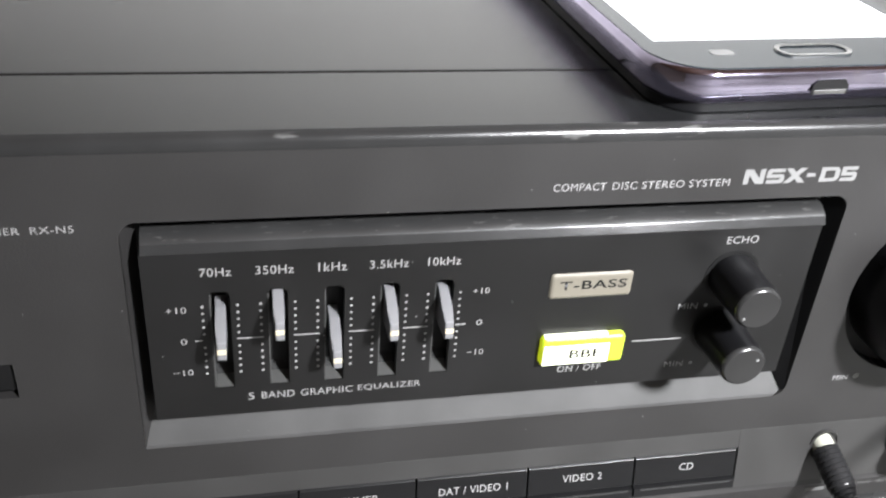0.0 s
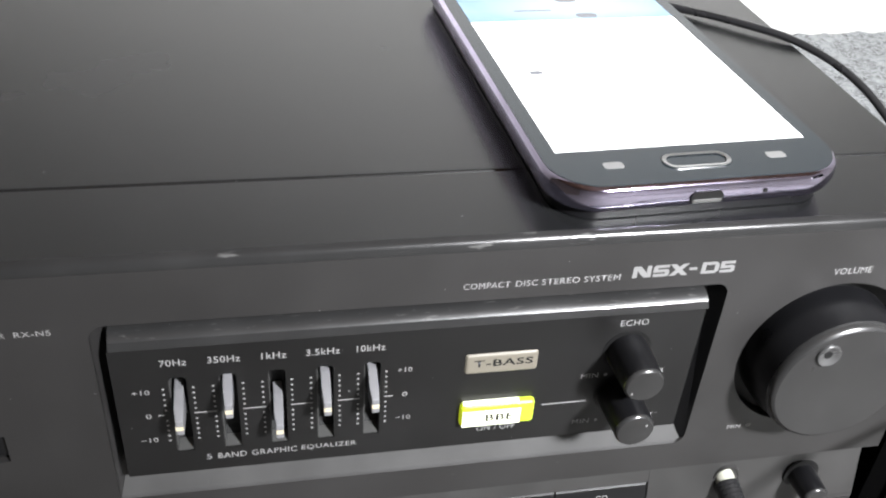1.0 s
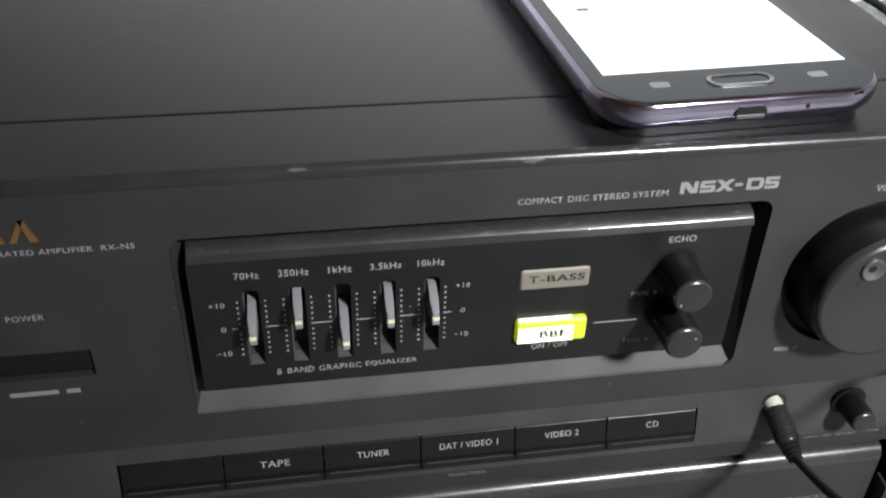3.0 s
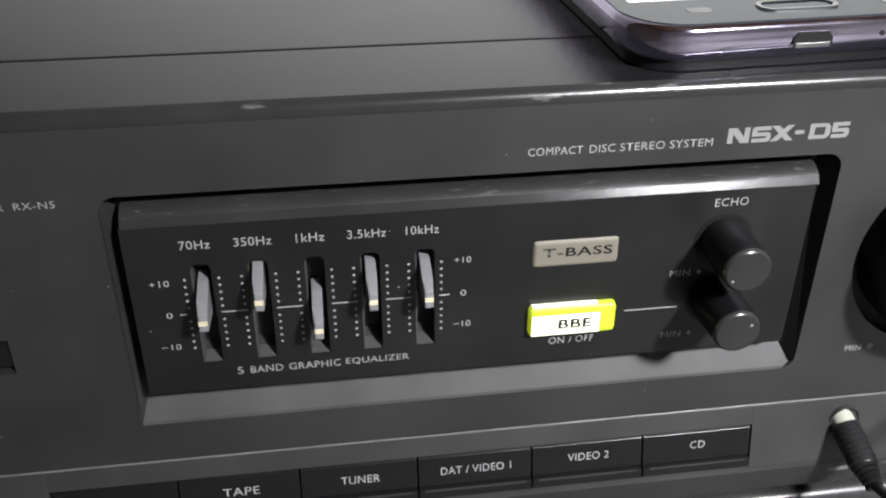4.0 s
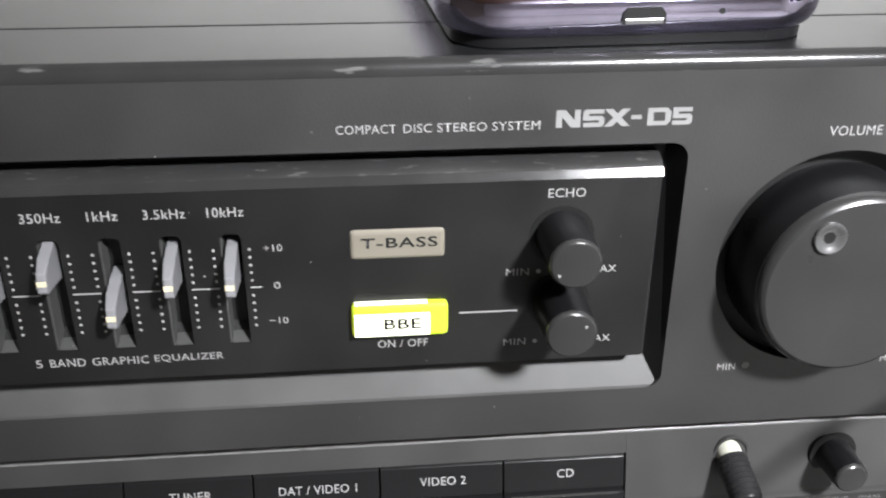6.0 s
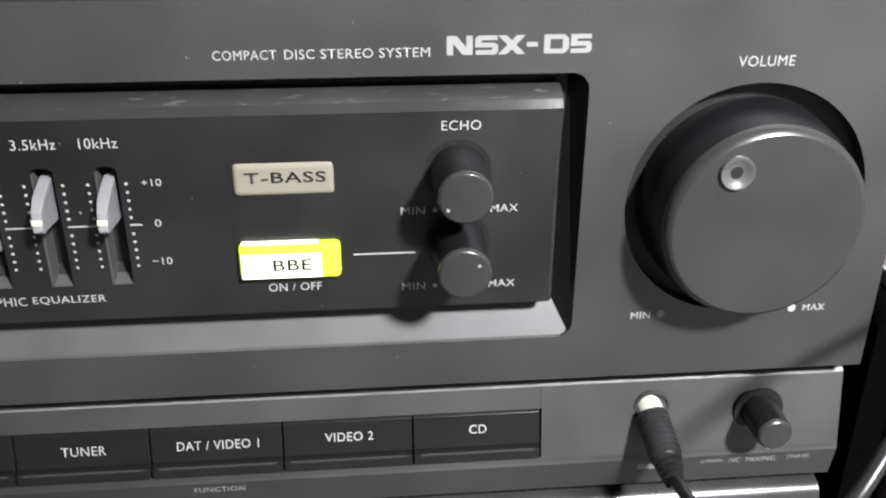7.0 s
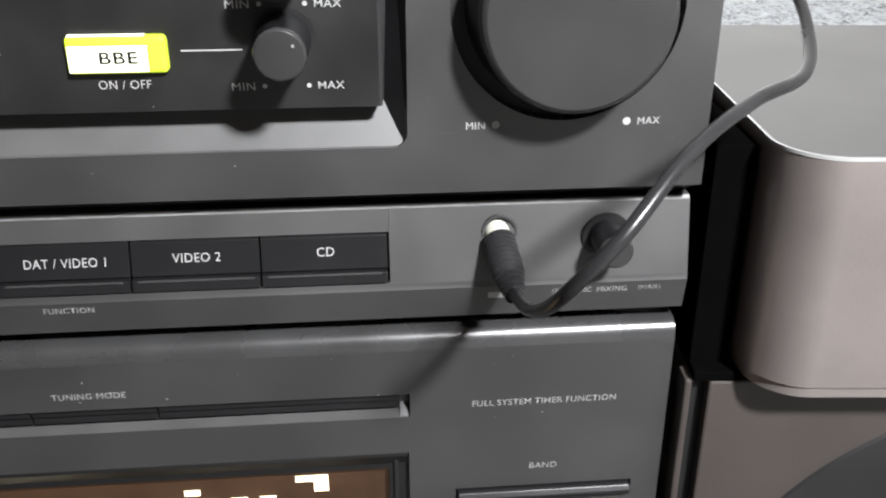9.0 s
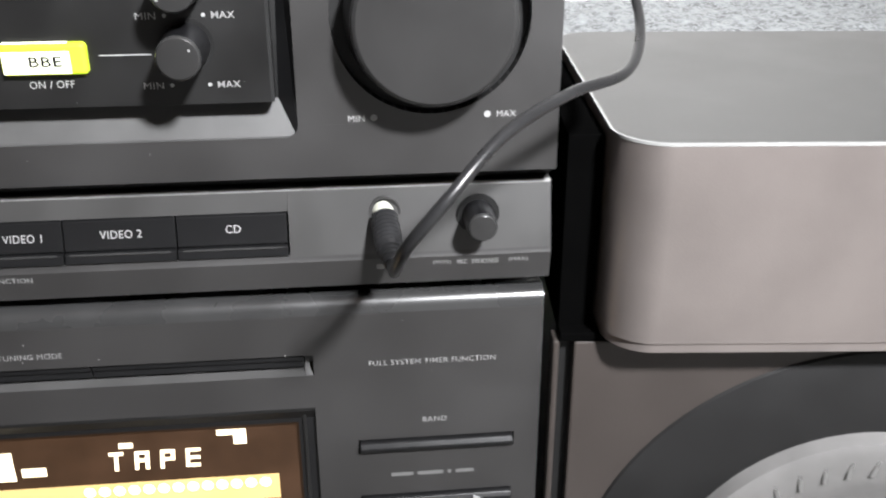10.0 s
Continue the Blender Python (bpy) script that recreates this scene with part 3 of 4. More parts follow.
part("index_dot", lathe([(0.75, -0.06), (0, -0.06)], 39.4, -48.4, 16), PRINTDIM, front, smooth=None)
part("index_dot", lathe([(0.75, -0.06), (0, -0.06)], 64.1, -48.3, 16), PRINT, front, smooth=None)
# model name in wide block strokes, glyph by glyph
GLYPHS = (
    (0.0, 4.05, "N"), (4.45, 3.6, "S"), (8.0, 4.4, "X"), (12.55, 1.75, "-"), (15.3, 3.95, "D"), (19.55, 3.35, "5"))


def block_strokes(ch, w, h=3.0, v=1.0, b=0.74):
    """Convex strokes of one wide block letter, as outlines of (x, z) points."""
    bar = lambda x0, x1, z0, z1: ((x0, z0), (x1, z0), (x1, z1), (x0, z1))
    c, mid = 0.45, (h - b) / 2
    left_top = ((0, mid), (v, mid), (v, h - b), (c, h), (0, h - c))
    right_low = ((w - v, b), (w - c, 0), (w, c), (w, mid + b - c), (w - c, mid + b))
    return {
        "N": (bar(0, v, 0, h), bar(w - v, w, 0, h), ((0, h), (w - 1.55, 0), (w, 0), (1.55, h))),
        "S": (bar(c, w - 0.1, h - b, h), left_top, bar(0.3, w - c, mid, mid + b), right_low, bar(0.1, w - c, 0, b)),
        "X": (((0, 0), (1.4, 0), (w, h), (w - 1.4, h)), ((w - 1.4, 0), (w, 0), (1.4, h), (0, h))),
        "-": (bar(0, w, mid, mid + b),),
        "D": (bar(0, v, 0, h), bar(v - 0.1, w - 0.7, 0, b), bar(v - 0.1, w - 0.7, h - b, h),
              ((w - v, b - 0.05), (w - 0.7, 0), (w, 0.7), (w, h - 0.7), (w - 0.7, h), (w - v, h - b + 0.05))),
        "5": (bar(0, w - 0.1, h - b, h), bar(0, v, mid, h - b + 0.1), bar(0, w - c, mid, mid + b), right_low, bar(0, w - c, 0, b)),
    }[ch]


for gx, gw, ch in GLYPHS:
    bm = bmesh.new()
    for j, pts in enumerate(block_strokes(ch, gw)):
        bm.faces.new([bm.verts.new((gx + u, -0.06 - 0.006 * j, w)) for u, w in pts])
    part("block_letter", bm, PRINTDIM, front, smooth=None)
for s, x0, x1 in (("COMPACT", -35.9, -26.2), ("DISC", -25.0, -20.4), ("STEREO", -19.5, -11.4), ("SYSTEM", -10.5, -2.6)):
    letters(s, x0, x1, -0.3, 1.45, 0.0, PRINT, front, bold=0.004)
letters("INTEGRATED AMPLIFIER", -148.0, -123.2, -4.6, -3.1, 0.0, PRINT, front, bold=0.004)
letters("RX-N5", -121.6, -115.1, -4.6, -3.1, 0.0, PRINT, front, bold=0.006)
letters("POWER", -143.6, -136.0, -21.2, -19.5, 0.0, PRINT, front, bold=0.004)
bars(-147.5, -132.6, -42.2, -40.9, 0.0, PRINTDIM, front, (7, 2))
# gold emblem as plain slanted strokes
for ex in (-158.0, -151.4, -144.8, -138.4):
    bm = bmesh.new()
    for pts in (((0, 0), (1.3, 0), (3.4, 5.0), (2.4, 5.0)), ((2.4, 5.0), (3.4, 5.0), (5.4, 0), (3.9, 0))):
        f = [bm.verts.new((ex + px, y, -1.2 + pz)) for y in (-0.5, -0.02) for px, pz in pts]
        for q in ((0, 1, 2, 3), (7, 6, 5, 4), (0, 4, 5, 1), (1, 5, 6, 2), (2, 6, 7, 3), (3, 7, 4, 0)):
            bm.faces.new([f[i] for i in q])
    part("emblem_stroke", bm, GOLD, front, "raised gold stroke")
part("power_button", box(-167.6, -128.8, 1.2, 5, -37.2, -30.6, 0.6), BUTTON, amp, "black power bar")

# function strip below the front plate
SY = lambda z: 5.0 + (-66.0 - z) * -0.226
LEAN = 0.226
part("strip_edge", prism([(4.78, -66.35), (4.86, -66.05), (5.12, -65.75), (5.5, -65.6), (5.6, -66.0), (5.1, -66.4)], XL, XR - 0.1), STRIPEDGE, amp, "charcoal upper edge with its highlight painted on")
part("function_strip", prism([(5.4, -65.75), (4.9, -66.3), (SY(-70.9), -70.9), (SY(-70.9) + 3, -70.9), (9, -65.7)], -130.35, 19.35), STRIP, amp, smooth=False)
part("function_strip", prism([(5.4, -65.75), (4.9, -66.3), (SY(-81.3), -81.3), (SY(-81.3) + 6, -81.3), (9, -65.7)], 19.4, XR), STRIP, amp)
part("function_strip", prism([(5.4, -65.75), (4.9, -66.3), (SY(-81.3), -81.3), (SY(-81.3) + 6, -81.3), (9, -65.7)], XL, -130.4), STRIP, amp)
lip = part("function_lip", prism([(SY(-80.9), -80.9), (SY(-82.0), -82.0), (1.2, -82.6), (2.4, -89.5), (8, -91), (8, -80.9)], XL, XR), PLASTIC, amp)
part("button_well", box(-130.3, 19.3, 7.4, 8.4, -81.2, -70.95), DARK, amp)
BX = [-129.9, -105.0, -80.2, -55.4, -30.6, -5.8, 19.1]
NAMES = [None, "TAPE", "TUNER", "DAT / VIDEO 1", "VIDEO 2", "CD"]
WIDE = [0, 7.5, 8.2, 15.3, 9.2, 3.4]
LOWER_BY = [0, 0.4, 0.4, 0.4, 0.15, 0.0]
for i in range(6):
    a, b = BX[i] + 0.18, BX[i + 1] - 0.18
    key = part("function_button", prism([(SY(-71.1) + 0.3, -71.15), (SY(-71.5) - 0.1, -71.5), (SY(-77.9) - 0.1, -77.9), (SY(-78) + 0.5, -78.3), (SY(-78.4) - 0.9, -78.5), (SY(-80.4) - 0.8, -80.6), (7, -80.7), (7, -71.15)], a, b, 0.08), BUTTON, amp)
    part("button_lip", tube([(a + 1.2, SY(-78.5) - 0.92, -78.6), (b - 1.2, SY(-78.5) - 0.92, -78.6)], 0.3, 8, 2), RIM, key, "shiny pressing ridge", smooth=True)
    if NAMES[i]:
        m = (a + b) / 2 + 0.2
        letters(NAMES[i], m - WIDE[i] / 2, m + WIDE[i] / 2, -75.4 - LOWER_BY[i], -73.3 - LOWER_BY[i], SY(-74.35 - LOWER_BY[i]) - 0.1, PRINT, key, bold=0.012, lean=LEAN)
letters("FUNCTION", -48.0, -38.4, -85.0, -83.5, 1.5, PRINTDIM, lip, bold=0.004, lean=-0.17)
bars(39.0, 44.0, -85.3, -83.9, 1.5, PRINTDIM, lip, (3,), lean=-0.17)
for words, a, b in (("(MIN)", 52.2, 56.4), ("MIC", 57.9, 60.2), ("MIXING", 61.4, 67.6), ("(MAX)", 70.0, 74.6)):
    letters(words, a, b, -85.0, -83.5, 1.5, PRINTDIM, lip, bold=0.004, lean=-0.17)
part("jack_socket", lathe([(3.7, SY(-72.0) + 0.8), (3.6, SY(-72.0) - 0.15), (3.15, SY(-72.0) - 0.15), (3.1, 5), (0, 5)], 41.3, -71.8, 32), STRIP, amp, smooth=True)
part("knob_collar", lathe([(5.0, 3.0), (4.9, 2.6), (0, 2.6)], 62.8, -73.0, 32), DARK, amp)
small_knob(62.8, -73.0, 2.6, 3.7, 3.4, 8.4, "mixing_knob")

# ---------- tuner ----------
tuner = thing("radio_tuner", -50, 140, -195, "charcoal tuner with amber display under the amplifier", "tuner")
TY = 1.7
face = part("front_plate", plate(XL + 0.6, XR - 0.9, -194, -97.0, TY, TY + 3, [(-150, 22.9, -113.4, -107.6), (-128, 22.6, -162.0, -122.6), (32.9, 72.8, -137.3, -133.2), (32.9, 72.4, -154.8, -150.6)]), PLASTIC, tuner)
part("top_trim", prism([(TY, -97.05), (TY + 0.1, -95.6), (TY + 0.7, -94.2), (TY + 1.7, -93.2), (TY + 3.2, -92.7), (26, -92.7), (26, -97.05)], XL + 0.6, XR - 0.9), TUNERTRIM, tuner, "rounded satin upper edge", smooth=True)
part("case_body", box(XL + 1.5, XR - 1.8, 26.2, 275, -194, -93.2, 0.4), CASE, tuner)
part("slot_back", plate(-149.9, 22.8, -113.3, -107.7, 6.0, 6.8), DARK, tuner)
part("slot_sill", prism([(TY + 0.1, -113.38), (5.9, -111.9), (5.9, -113.38)], -149.9, 22.8), SLOPE, tuner)
for a, b in ((-29.3, 20.6), (-54.8, -29.6), (-80.3, -55.1), (-105.8, -80.6), (-131.3, -106.1)):
    part("preset_button", prism([(3.0, -107.9), (2.5, -108.3), (2.5, -109.4), (3.3, -109.7), (3.0, -111.4), (5.9, -111.6), (5.9, -107.9)], a, b, 0.1), BUTTON, tuner)
part("slot_end", prism([(TY + 0.3, -113.3), (TY + 2.6, -111.0), (TY + 2.8, -107.75), (5.9, -107.75), (5.9, -113.3)], 20.75, 22.75, 0.12), PLASTIC, tuner, "worn end of the button slot")
letters("TUNING MODE", -49.9, -35.2, -105.0, -103.4, TY, PRINTDIM, face, bold=0.004)
letters("SET", -70.3, -66.0, -105.0, -103.4, TY, PRINTDIM, face, bold=0.004)
letters("FULL SYSTEM TIMER FUNCTION", 36.3, 67.5, -111.6, -109.9, TY, PRINTDIM, face, bold=0.006)
letters("BAND", 49.3, 55.4, -128.7, -127.0, TY, PRINTDIM, face, bold=0.006)
bars(41.0, 62.5, -145.0, -143.9, TY, DIMPRINT, face, (6, 7, 1, 5))
for z in (-135.3, -152.7):
    k = part("bar_button", prism([(TY - 2.0, z + 0.3), (TY - 1.2, z + 1.5), (TY + 3, z + 1.9), (TY + 3, z - 1.9), (TY - 0.6, z - 1.7), (TY - 1.8, z - 0.6)], 33.3, 72.3, 0.25), BUTTON, tuner, "black bar button")
    if z < -140:
        for cx in (44.0, 63.0):
            part("arrow_mark", lathe([(1.6, TY - 2.08), (0, TY - 2.08)], cx, z + 0.4, 3), PRINT, k, smooth=None)
part("button_well", box(32.9, 72.8, TY + 3.05, TY + 3.8, -155, -133), DARK, tuner)
# display window
rim = part("display_rim", plate(-127.9, 22.5, -161.9, -122.7, 3.3, 4.7, [(-124.5, 18.2, -158.8, -127.6)]), BUTTON, tuner, "black window rim")
part("rim_bevel", prism([(3.25, -123.2), (3.0, -122.9), (1.9, -122.75), (1.9, -123.6), (3.25, -126.4)], -127.8, 22.4, 0.1), PANEL, tuner)
part("rim_bevel", box(19.2, 20.2, 2.6, 3.25, -158, -124.5, 0.25), PANEL, tuner)
part("display_back", box(-124.4, 19.5, 5.2, 6.0, -158.7, -125.7), DISPLAY, tuner, "display back coloured with the segments' bloom")


def segments(ch, x, z, w, h):
    """Block strokes of one display letter as rectangles (x0, x1, z0, z1)."""
    t = w * 0.26
    s = {"top": (x, x + w, z + h - t, z + h), "mid": (x, x + w, z + h / 2 - t / 2, z + h / 2 + t / 2), "bot": (x, x + w, z, z + t),
         "left": (x, x + t, z, z + h), "right": (x + w - t, x + w, z, z + h), "rtop": (x + w - t, x + w, z + h / 2, z + h), "stem": (x + w / 2 - t / 2, x + w / 2 + t / 2, z, z + h)}
    return [s[k] for k in {"T": ("top", "stem"), "A": ("top", "mid", "left", "right"), "P": ("top", "mid", "left", "rtop"), "E": ("top", "mid", "bot", "left")}[ch]]


for i, ch in enumerate("TAPE"):
    bm = bmesh.new()
    for j, (a, b, c, d) in enumerate(segments(ch, -30.2 + i * 6.35, -140.4, 3.6, 5.6)):
        vs = [bm.verts.new((xx + (zz + 140.4) * 0.08, 5.0 - 0.01 * j, zz)) for xx, zz in ((a, c), (b, c), (b, d), (a, d))]
        bm.faces.new(vs)
    part("display_letter", bm, AMBER, rim, "glowing pale amber letter", smooth=None)
for a, b, c, d in ((-2.6, 4.6, -131.4, -129.9), (1.4, 4.6, -134.2, -131.3), (-27.0, -23.6, -133.6, -132.2), (-51.5, -45.6, -140.6, -138.2), (-58.5, -53.2, -141.6, -133.2), (-76, -60, -141.6, -133.2)):
    part("display_icon", box(a, b, 4.9, 5.1, c, d), AMBER, rim, smooth=None)
part("display_bar", box(-90, 12.0, 4.95, 5.1, -152.0, -144.3), AMBERBAR, rim, smooth=None)
for i in range(13):
    part("display_icon", lathe([(1.5, 4.9), (0, 4.9)], -36 + i * 3.7, -146.6, 12), AMBER, rim, smooth=None)
part("indicator_lamp", lathe([(3.2, TY - 0.1), (3.0, TY - 0.5), (1.9, TY - 0.4)], -133.0, -103.5, 24), mat("amber_indicator", (0.5, 0.2, 0.05), 0.4, emit=(0.8, 0.3, 0.08), power=0.35), tuner, "dim amber ring lamp")

# units lower in the stack
deck = thing("cassette_deck", -50, 140, -290, "charcoal cassette deck in the hi-fi stack", "cassette deck")
part("case_body", box(XL + 0.6, XR - 0.9, 2, 275, -289, -194.6, 1.2), PLASTIC, deck)
for dx in (-165, -40):
    part("tape_door", box(dx, dx + 105, 0.2, 1.9, -270, -208, 0.8), PANEL, deck)
player = thing("disc_player", -50, 140, -350, "charcoal disc player at the bottom of the stack", "disc player")
part("case_body", box(XL + 0.6, XR - 0.9, 2, 275, -349.9, -289.6, 1.2), PLASTIC, player)
part("disc_tray", box(-120, 20, 0.4, 1.9, -318, -303, 0.6), PANEL, player)

# ---------- loudspeaker ----------
speaker = thing("loudspeaker", 165, 60, -350, "silver grey loudspeaker with dark round driver beside the stack", "loudspeaker")
TURN = Matrix.Translation((90.0, -14.5, 0)) @ Matrix.Rotation(radians(-5.0), 4, "Z")
SW, SD = 140.0, 115.0


def cabinet_outline(inset, r):
    """Plan of the upper cabinet: round corners, the far one cut off at a slant."""
    pts = rounded(inset, SW - inset, inset, SD - inset, r, 12)
    return [(x, y) for x, y in pts[:13]] + [(SW - inset, SD - 36), (SW - 36, SD - inset)] + pts[26:]


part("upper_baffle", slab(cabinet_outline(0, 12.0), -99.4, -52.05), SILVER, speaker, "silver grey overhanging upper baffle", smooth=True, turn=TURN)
# thin strip added to draw the bevel's highlight line
part("top_edge_highlight", slab(cabinet_outline(-0.12, 12.1), -52.04, -51.35, 0.3, 2), EDGEGLINT, speaker, "thin pale strip painting the edge highlight", smooth=True, turn=TURN)
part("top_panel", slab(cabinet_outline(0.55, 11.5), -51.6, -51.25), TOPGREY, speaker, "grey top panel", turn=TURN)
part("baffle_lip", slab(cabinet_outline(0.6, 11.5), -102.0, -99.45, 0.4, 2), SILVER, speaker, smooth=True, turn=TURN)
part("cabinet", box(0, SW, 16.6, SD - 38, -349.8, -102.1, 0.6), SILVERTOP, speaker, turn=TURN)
part("edge_strip", box(-10.2, -8.6, 10.8, 17, -349.6, -104.5, 0.5), LOWER, speaker, turn=TURN)
part("edge_strip", box(SW + 8.6, SW + 10.2, 10.8, 17, -349.6, -104.5, 0.5), LOWER, speaker, turn=TURN)
part("groove", box(-8.7, SW + 8.7, 14.0, 16.5, -349.6, -104.5), DARK, speaker, turn=TURN)
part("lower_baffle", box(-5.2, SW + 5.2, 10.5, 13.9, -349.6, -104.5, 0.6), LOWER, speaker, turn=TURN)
part("driver_surround", lathe([(74.5, 10.45), (74.0, 9.8), (71, 9.3), (62, 8.2), (54, 8.6), (50, 9.2), (49, 9.4)], 72.5, -182.0, 96), CONE, speaker, "dark rubber driver surround", smooth=True, turn=TURN)
# added black fillers: shade of the gap to the stack and under the head
part("side_cheek", box(-8.6, -0.5, 15.0, SD, -104.3, -54.0, 0.2), GAPSHADE, speaker, "black filler standing for the gap's shade", turn=TURN)
part("side_cheek", box(SW + 0.5, SW + 8.6, 15.0, SD - 40, -104.3, -54.0, 0.6), GAPSHADE, speaker, "black filler standing for the gap's shade", turn=TURN)
part("shoulder_shade", box(-8.7, SW + 8.7, 10.3, 14.9, -104.4, -102.2, 0.3), GAPSHADE, speaker, turn=TURN)
ring = part("driver_ring", lathe([(51.5, 9.0), (50.5, 5.2), (48.5, 4.4), (36, 6.6), (30, 9.0), (0, 9.6)], 72.5, -182.0, 96), RINGMAT, speaker, "satin silver ring", smooth=True, turn=TURN)
for i in range(15):
    a = radians(150 - i * 8.5)
    rot = TURN @ Matrix.Translation((72.5 + 43 * math.cos(a), 5.2, -182 + 43 * math.sin(a))) @ Matrix.Rotation(-(a - math.pi / 2) + 0.25, 4, "Y")
    part("ring_mark", box(-0.55, 0.55, -0.25, 0.5, -2.6, 2.6, 0.1), METAL, ring, turn=rot)

# ---------- phone ----------
phone = thing("smartphone", 12, 67, 12, "dark smartphone with lit white screen lying on the amplifier", "smartphone")
LAY = Matrix.Translation((12.0, 67.6, 12.0)) @ Matrix.Rotation(radians(2.6), 4, "Z")
W, L = 33.6, 64.4
part("back_shell", slab(rounded(-W + 2.7, W - 2.7, -L + 2.7, L - 2.7, 8.5, 10), 0.1, 2.0, 0.8, 3), KNOBSIDE, phone, smooth=True, turn=LAY)
BAND = ((8.75, 1.35), (8.55, 0.8), (8.1, 0.35), (7.4, 0.08), (6.4, 0.0), (5.2, 0.12), (4.0, 0.5), (2.8, 1.3), (1.7, 2.8))
bm = bmesh.new()
loops = [[bm.verts.new((x, y, z)) for x, y in rounded(-W + i, W - i, -L + i, L - i, 11.5 - i, 12)] for z, i in BAND]
for p, q in zip(loops, loops[1:]):
    for k in range(len(p)):
        n = (k + 1) % len(p)
        bm.faces.new((p[k], p[n], q[n], q[k]))
part("chrome_band", bm, CHROME, phone, "lilac chrome side band", smooth=True, turn=LAY)
part("front_glass", slab(rounded(-W + 1.1, W - 1.1, -L + 1.1, L - 1.1, 10.6, 12), 8.1, 8.9, 0.35, 2), PHONEGLASS, phone, "dark glossy front glass", smooth=True, turn=LAY)
part("screen", box(-29.0, 29.0, -49.5, 19.5, 8.92, 8.98), SCREEN, phone, "glowing white page", turn=LAY)
part("screen_header", box(-29.0, 29.0, 19.6, 50.5, 8.92, 8.98), SKY_BLUE, phone, "glowing blue picture header", turn=LAY)
part("header_figure", box(-15, -4.5, 26.0, 26.7, 9.01, 9.04), SKY_DARK, phone, turn=LAY)
part("header_figure", slab(rounded(1.5, 7.5, 20.6, 23.6, 1.4, 4), 9.01, 9.04), SKY_DARK, phone, turn=LAY)
part("header_figure", slab(rounded(-1.0, 5.5, 32.0, 36.5, 2, 4), 9.01, 9.04), SKY_DARK, phone, turn=LAY)
for i, x in enumerate((-26, -22.5, -19, -15.5, -12, 2, 5.5, 9, 12.5, 16, 25)):
    part("status_icon", box(x, x + 1.8, 46.0, 47.9, 9.0, 9.03), PRINT, phone, turn=LAY)
part("pointer_dot", slab(rounded(-22.8, -19.2, -13.0, -11.0, 0.95, 5), 9.0, 9.03), SKY_DARK, phone, turn=LAY)
bm = bmesh.new()
home_o, home_i = rounded(-7.6, 7.6, -58.8, -53.2, 2.7, 8), rounded(-6.7, 6.7, -58.0, -54.0, 2.0, 8)
n = len(home_o)
vo, vi, vt = ([bm.verts.new((x, y, z)) for x, y in pts] for pts, z in ((home_o, 8.9), (home_i, 9.15), (home_o, 9.25)))
for i in range(n):
    j = (i + 1) % n
    bm.faces.new((vo[i], vo[j], vt[j], vt[i]))
    bm.faces.new((vt[i], vt[j], vi[j], vi[i]))
part("home_button_ring", bm, METAL, phone, "bright metal home button ring", smooth=True, turn=LAY)
for x in (-18.5, 18.5):
    part("touch_key", slab(rounded(x - 2.2, x + 2.2, -57.2, -54.6, 0.8, 4), 8.92, 8.97), PRINTDIM, phone, turn=LAY)
part("earpiece", slab(rounded(-6, 6, 55.0, 57.2, 1, 4), 8.92, 9.1), METAL, phone, turn=LAY)
port_at = LAY @ Matrix.Translation((-0.8, -L, 5.5))
port = part("charging_port", slab([(-3.6, -1.4), (3.6, -1.4), (3.6, 0.2), (2.7, 1.3), (-2.7, 1.3), (-3.6, 0.2)], 0, 0.3), DARK, phone, "dark charging socket", turn=port_at @ Matrix.Rotation(radians(90), 4, "X"))
part("socket_lip", box(-3.2, 3.2, -0.42, -0.1, -1.4, -0.55, 0.12), METAL, port, "bright socket lip", turn=port_at)
part("microphone_hole", lathe([(0.5, -L - 0.06), (0, -L - 0.06)], 12.3, 5.8, 12), DARK, phone, smooth=None, turn=LAY)

# ---------- cable from the phone to the amplifier's jack ----------
cable = thing("audio_cable", 42, -5, -75, "black audio cable plugged into the amplifier jack", "cable")
CABLE = [(42.1, -9.9, -78.4), (41.6, -27.6, -72.3), (41.6, -41.4, -64.7), (43.2, -50.3, -56.7), (49.5, -52.1, -48.1), (60.9, -43.5, -39.2), (75.2, -29.7, -36.2), (90.3, -14.1, -36.1), (98.1, 4.3, -31.5), (100.6, 22.7, -23.6), (101.3, 39.7, -12.7), (98.7, 56.0, -1.4), (91.8, 71.8, 7.9), (80.6, 87.1, 13.0), (66.8, 101.4, 13.8), (51.7, 115.3, 13.3), (44.0, 124.0, 13.3), (30.0, 148.0, 13.3), (8.0, 156.0, 14.0), (-3.0, 151.0, 16.0), (-6.0, 146.0, 17.0)]
part("wire", tube(CABLE, 1.15, 12, 10), RUBBER, cable, smooth=True)
AXIS = Matrix.Translation((40.9, 4.4, -72.0)) @ Matrix.Rotation(radians(25), 4, "X") @ Matrix.Rotation(radians(5), 4, "Z")
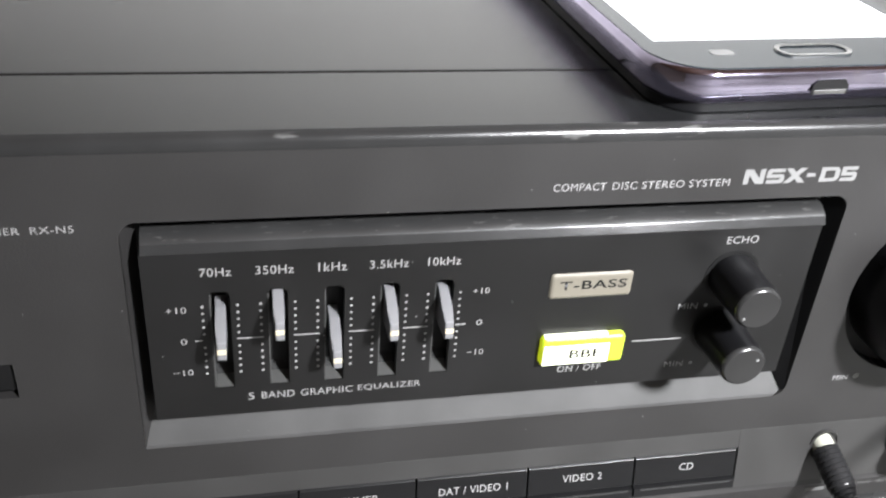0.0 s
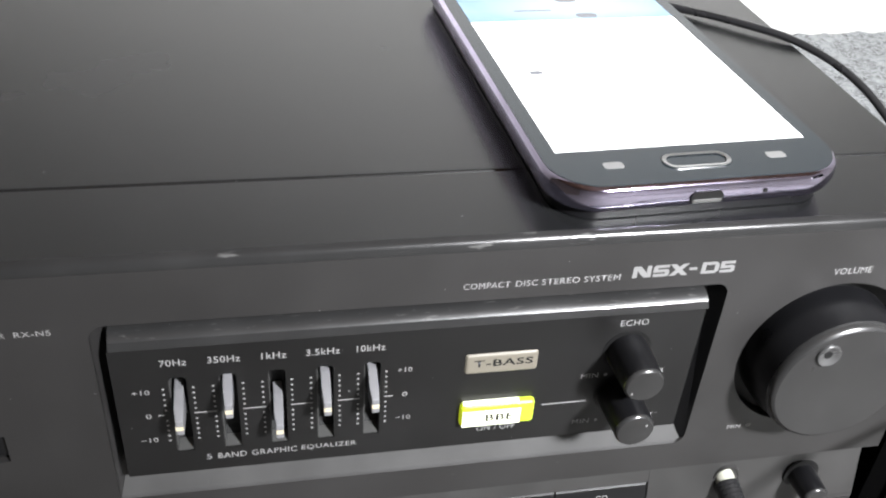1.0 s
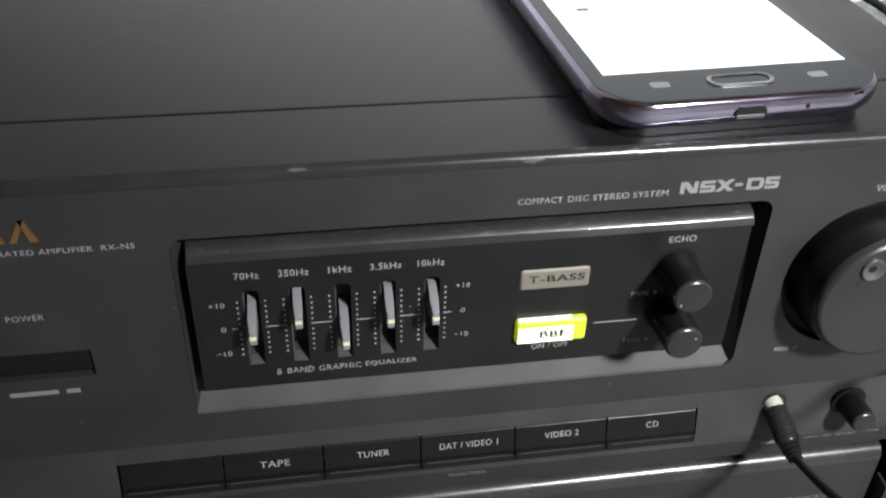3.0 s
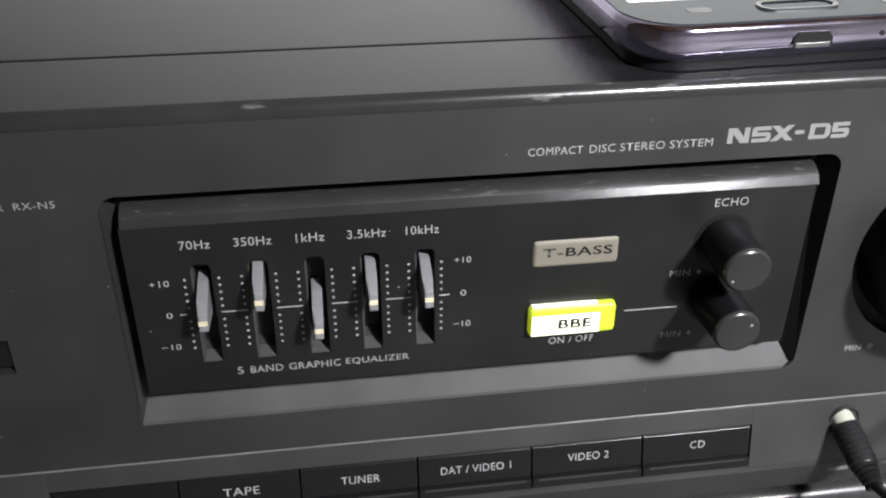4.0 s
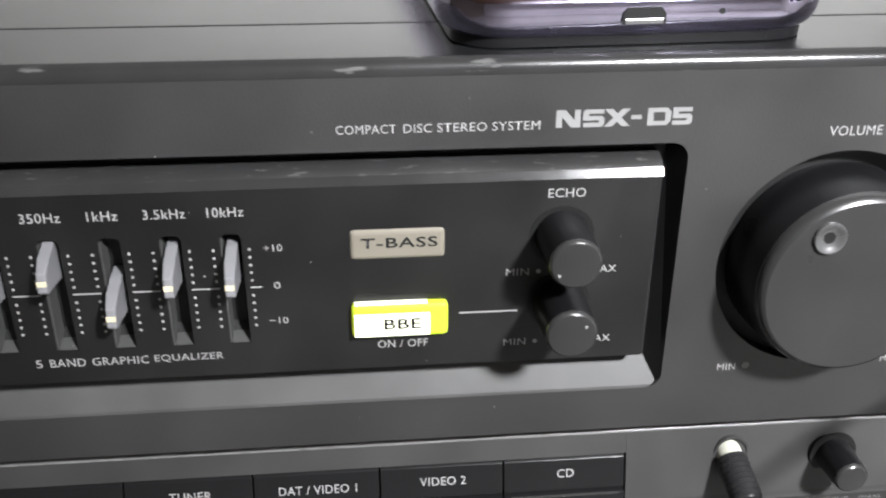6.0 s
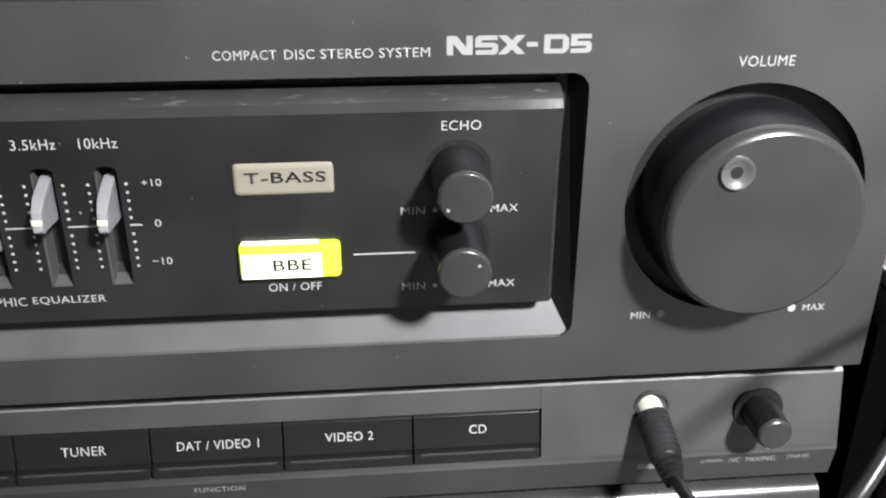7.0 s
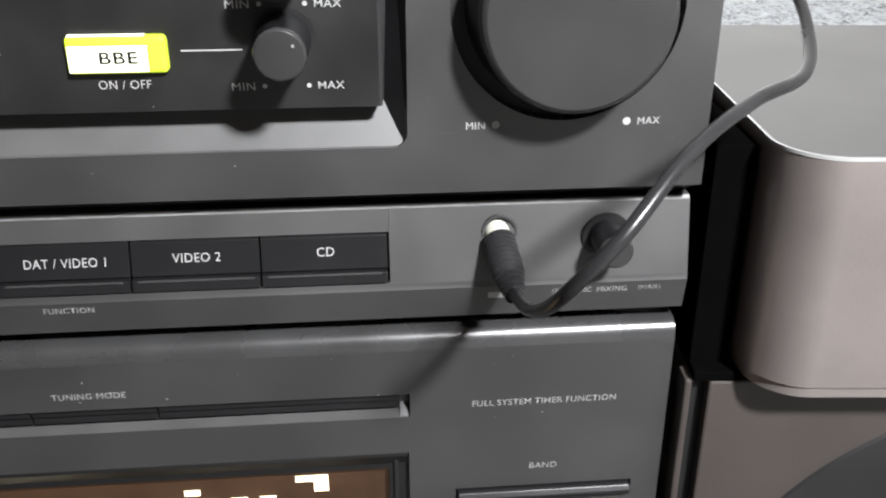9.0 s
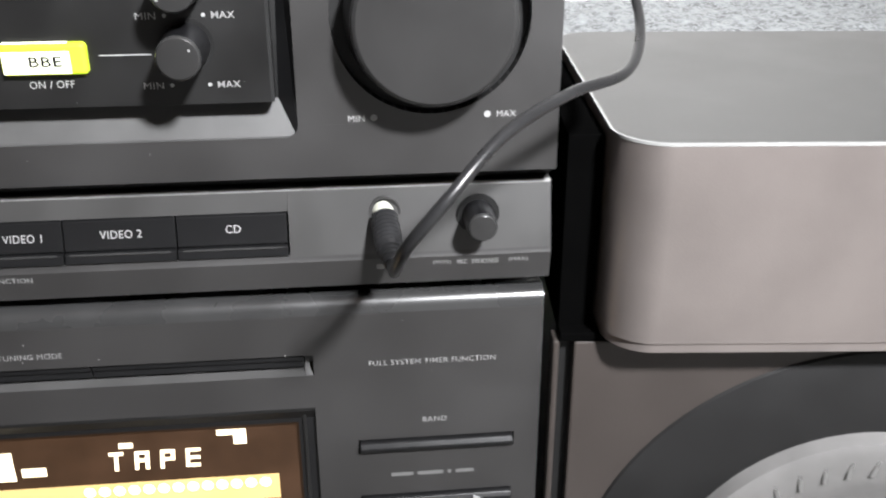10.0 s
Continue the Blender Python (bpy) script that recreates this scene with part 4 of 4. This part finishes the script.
part("plug_collar", lathe([(2.5, 2.0), (2.6, -1.4), (2.45, -2.6), (0, -2.6)], 0, 0, 28), CREAM, cable, "cream plastic collar", smooth=True, turn=AXIS)
PLUG = [(0, -1.9), (3.0, -1.9)]
for i in range(8):
    PLUG += [(3.2, -2.1 - i * 1.15), (3.2, -2.85 - i * 1.15), (3.0, -2.95 - i * 1.15), (3.0, -3.15 - i * 1.15)]
plug = part("plug_body", lathe(PLUG + [(2.9, -11.5), (0, -11.6)], 0, 0, 28), RUBBER, cable, "ribbed black rubber plug", smooth=True, turn=AXIS)
for i in range(5):
    part("grip_rib", lathe([(2.6 - i * 0.2, -11.3 - i * 1.1), (2.9 - i * 0.25, -11.5 - i * 1.1), (2.9 - i * 0.25, -12.1 - i * 1.1), (2.2 - i * 0.15, -12.4 - i * 1.1)], 0, 0, 24), RUBBER, plug, smooth=True, turn=AXIS)
part("phone_plug", lathe([(0, 0), (2.6, 0), (2.9, -1), (2.9, -12), (2.0, -16), (0, -16)], 0, 0, 20), RUBBER, cable, smooth=True, turn=LAY @ Matrix.Translation((-18, L + 0.2, 5.0)) @ Matrix.Rotation(math.pi, 4, "Z"))

# ---------- dust and nicks ----------
random.seed(7)
bm = bmesh.new()
flecks = []
for i in range(26):
    flecks.append((random.uniform(-170, 78), -0.05, random.uniform(-60, 9), 0))
for i in range(22):
    flecks.append((random.uniform(-120, 76), TY - 0.05, random.uniform(-121, -98), 0))
for i in range(12):
    flecks.append((random.uniform(-104, 18), PY - 0.05, random.uniform(-45, -8), 0))
for i in range(26):
    flecks.append((random.uniform(-170, 78), random.uniform(4, 180), 11.9, 1))
for x, y, z, flat in flecks:
    r = random.choice((0.10, 0.13, 0.16, 0.26))
    a0 = random.random() * 6
    ring_pts = [(r * random.uniform(0.5, 1.3) * math.cos(a0 + k * 1.257), r * random.uniform(0.5, 1.3) * math.sin(a0 + k * 1.257)) for k in range(5)]
    bm.faces.new([bm.verts.new((x + u, y, z + v) if not flat else (x + u, y + v, z)) for u, v in ring_pts])
tagged(part("dust", bm, PRINTDIM, smooth=None), "pale dust specks on the dark hi-fi surfaces", "dust", kind="stuff")
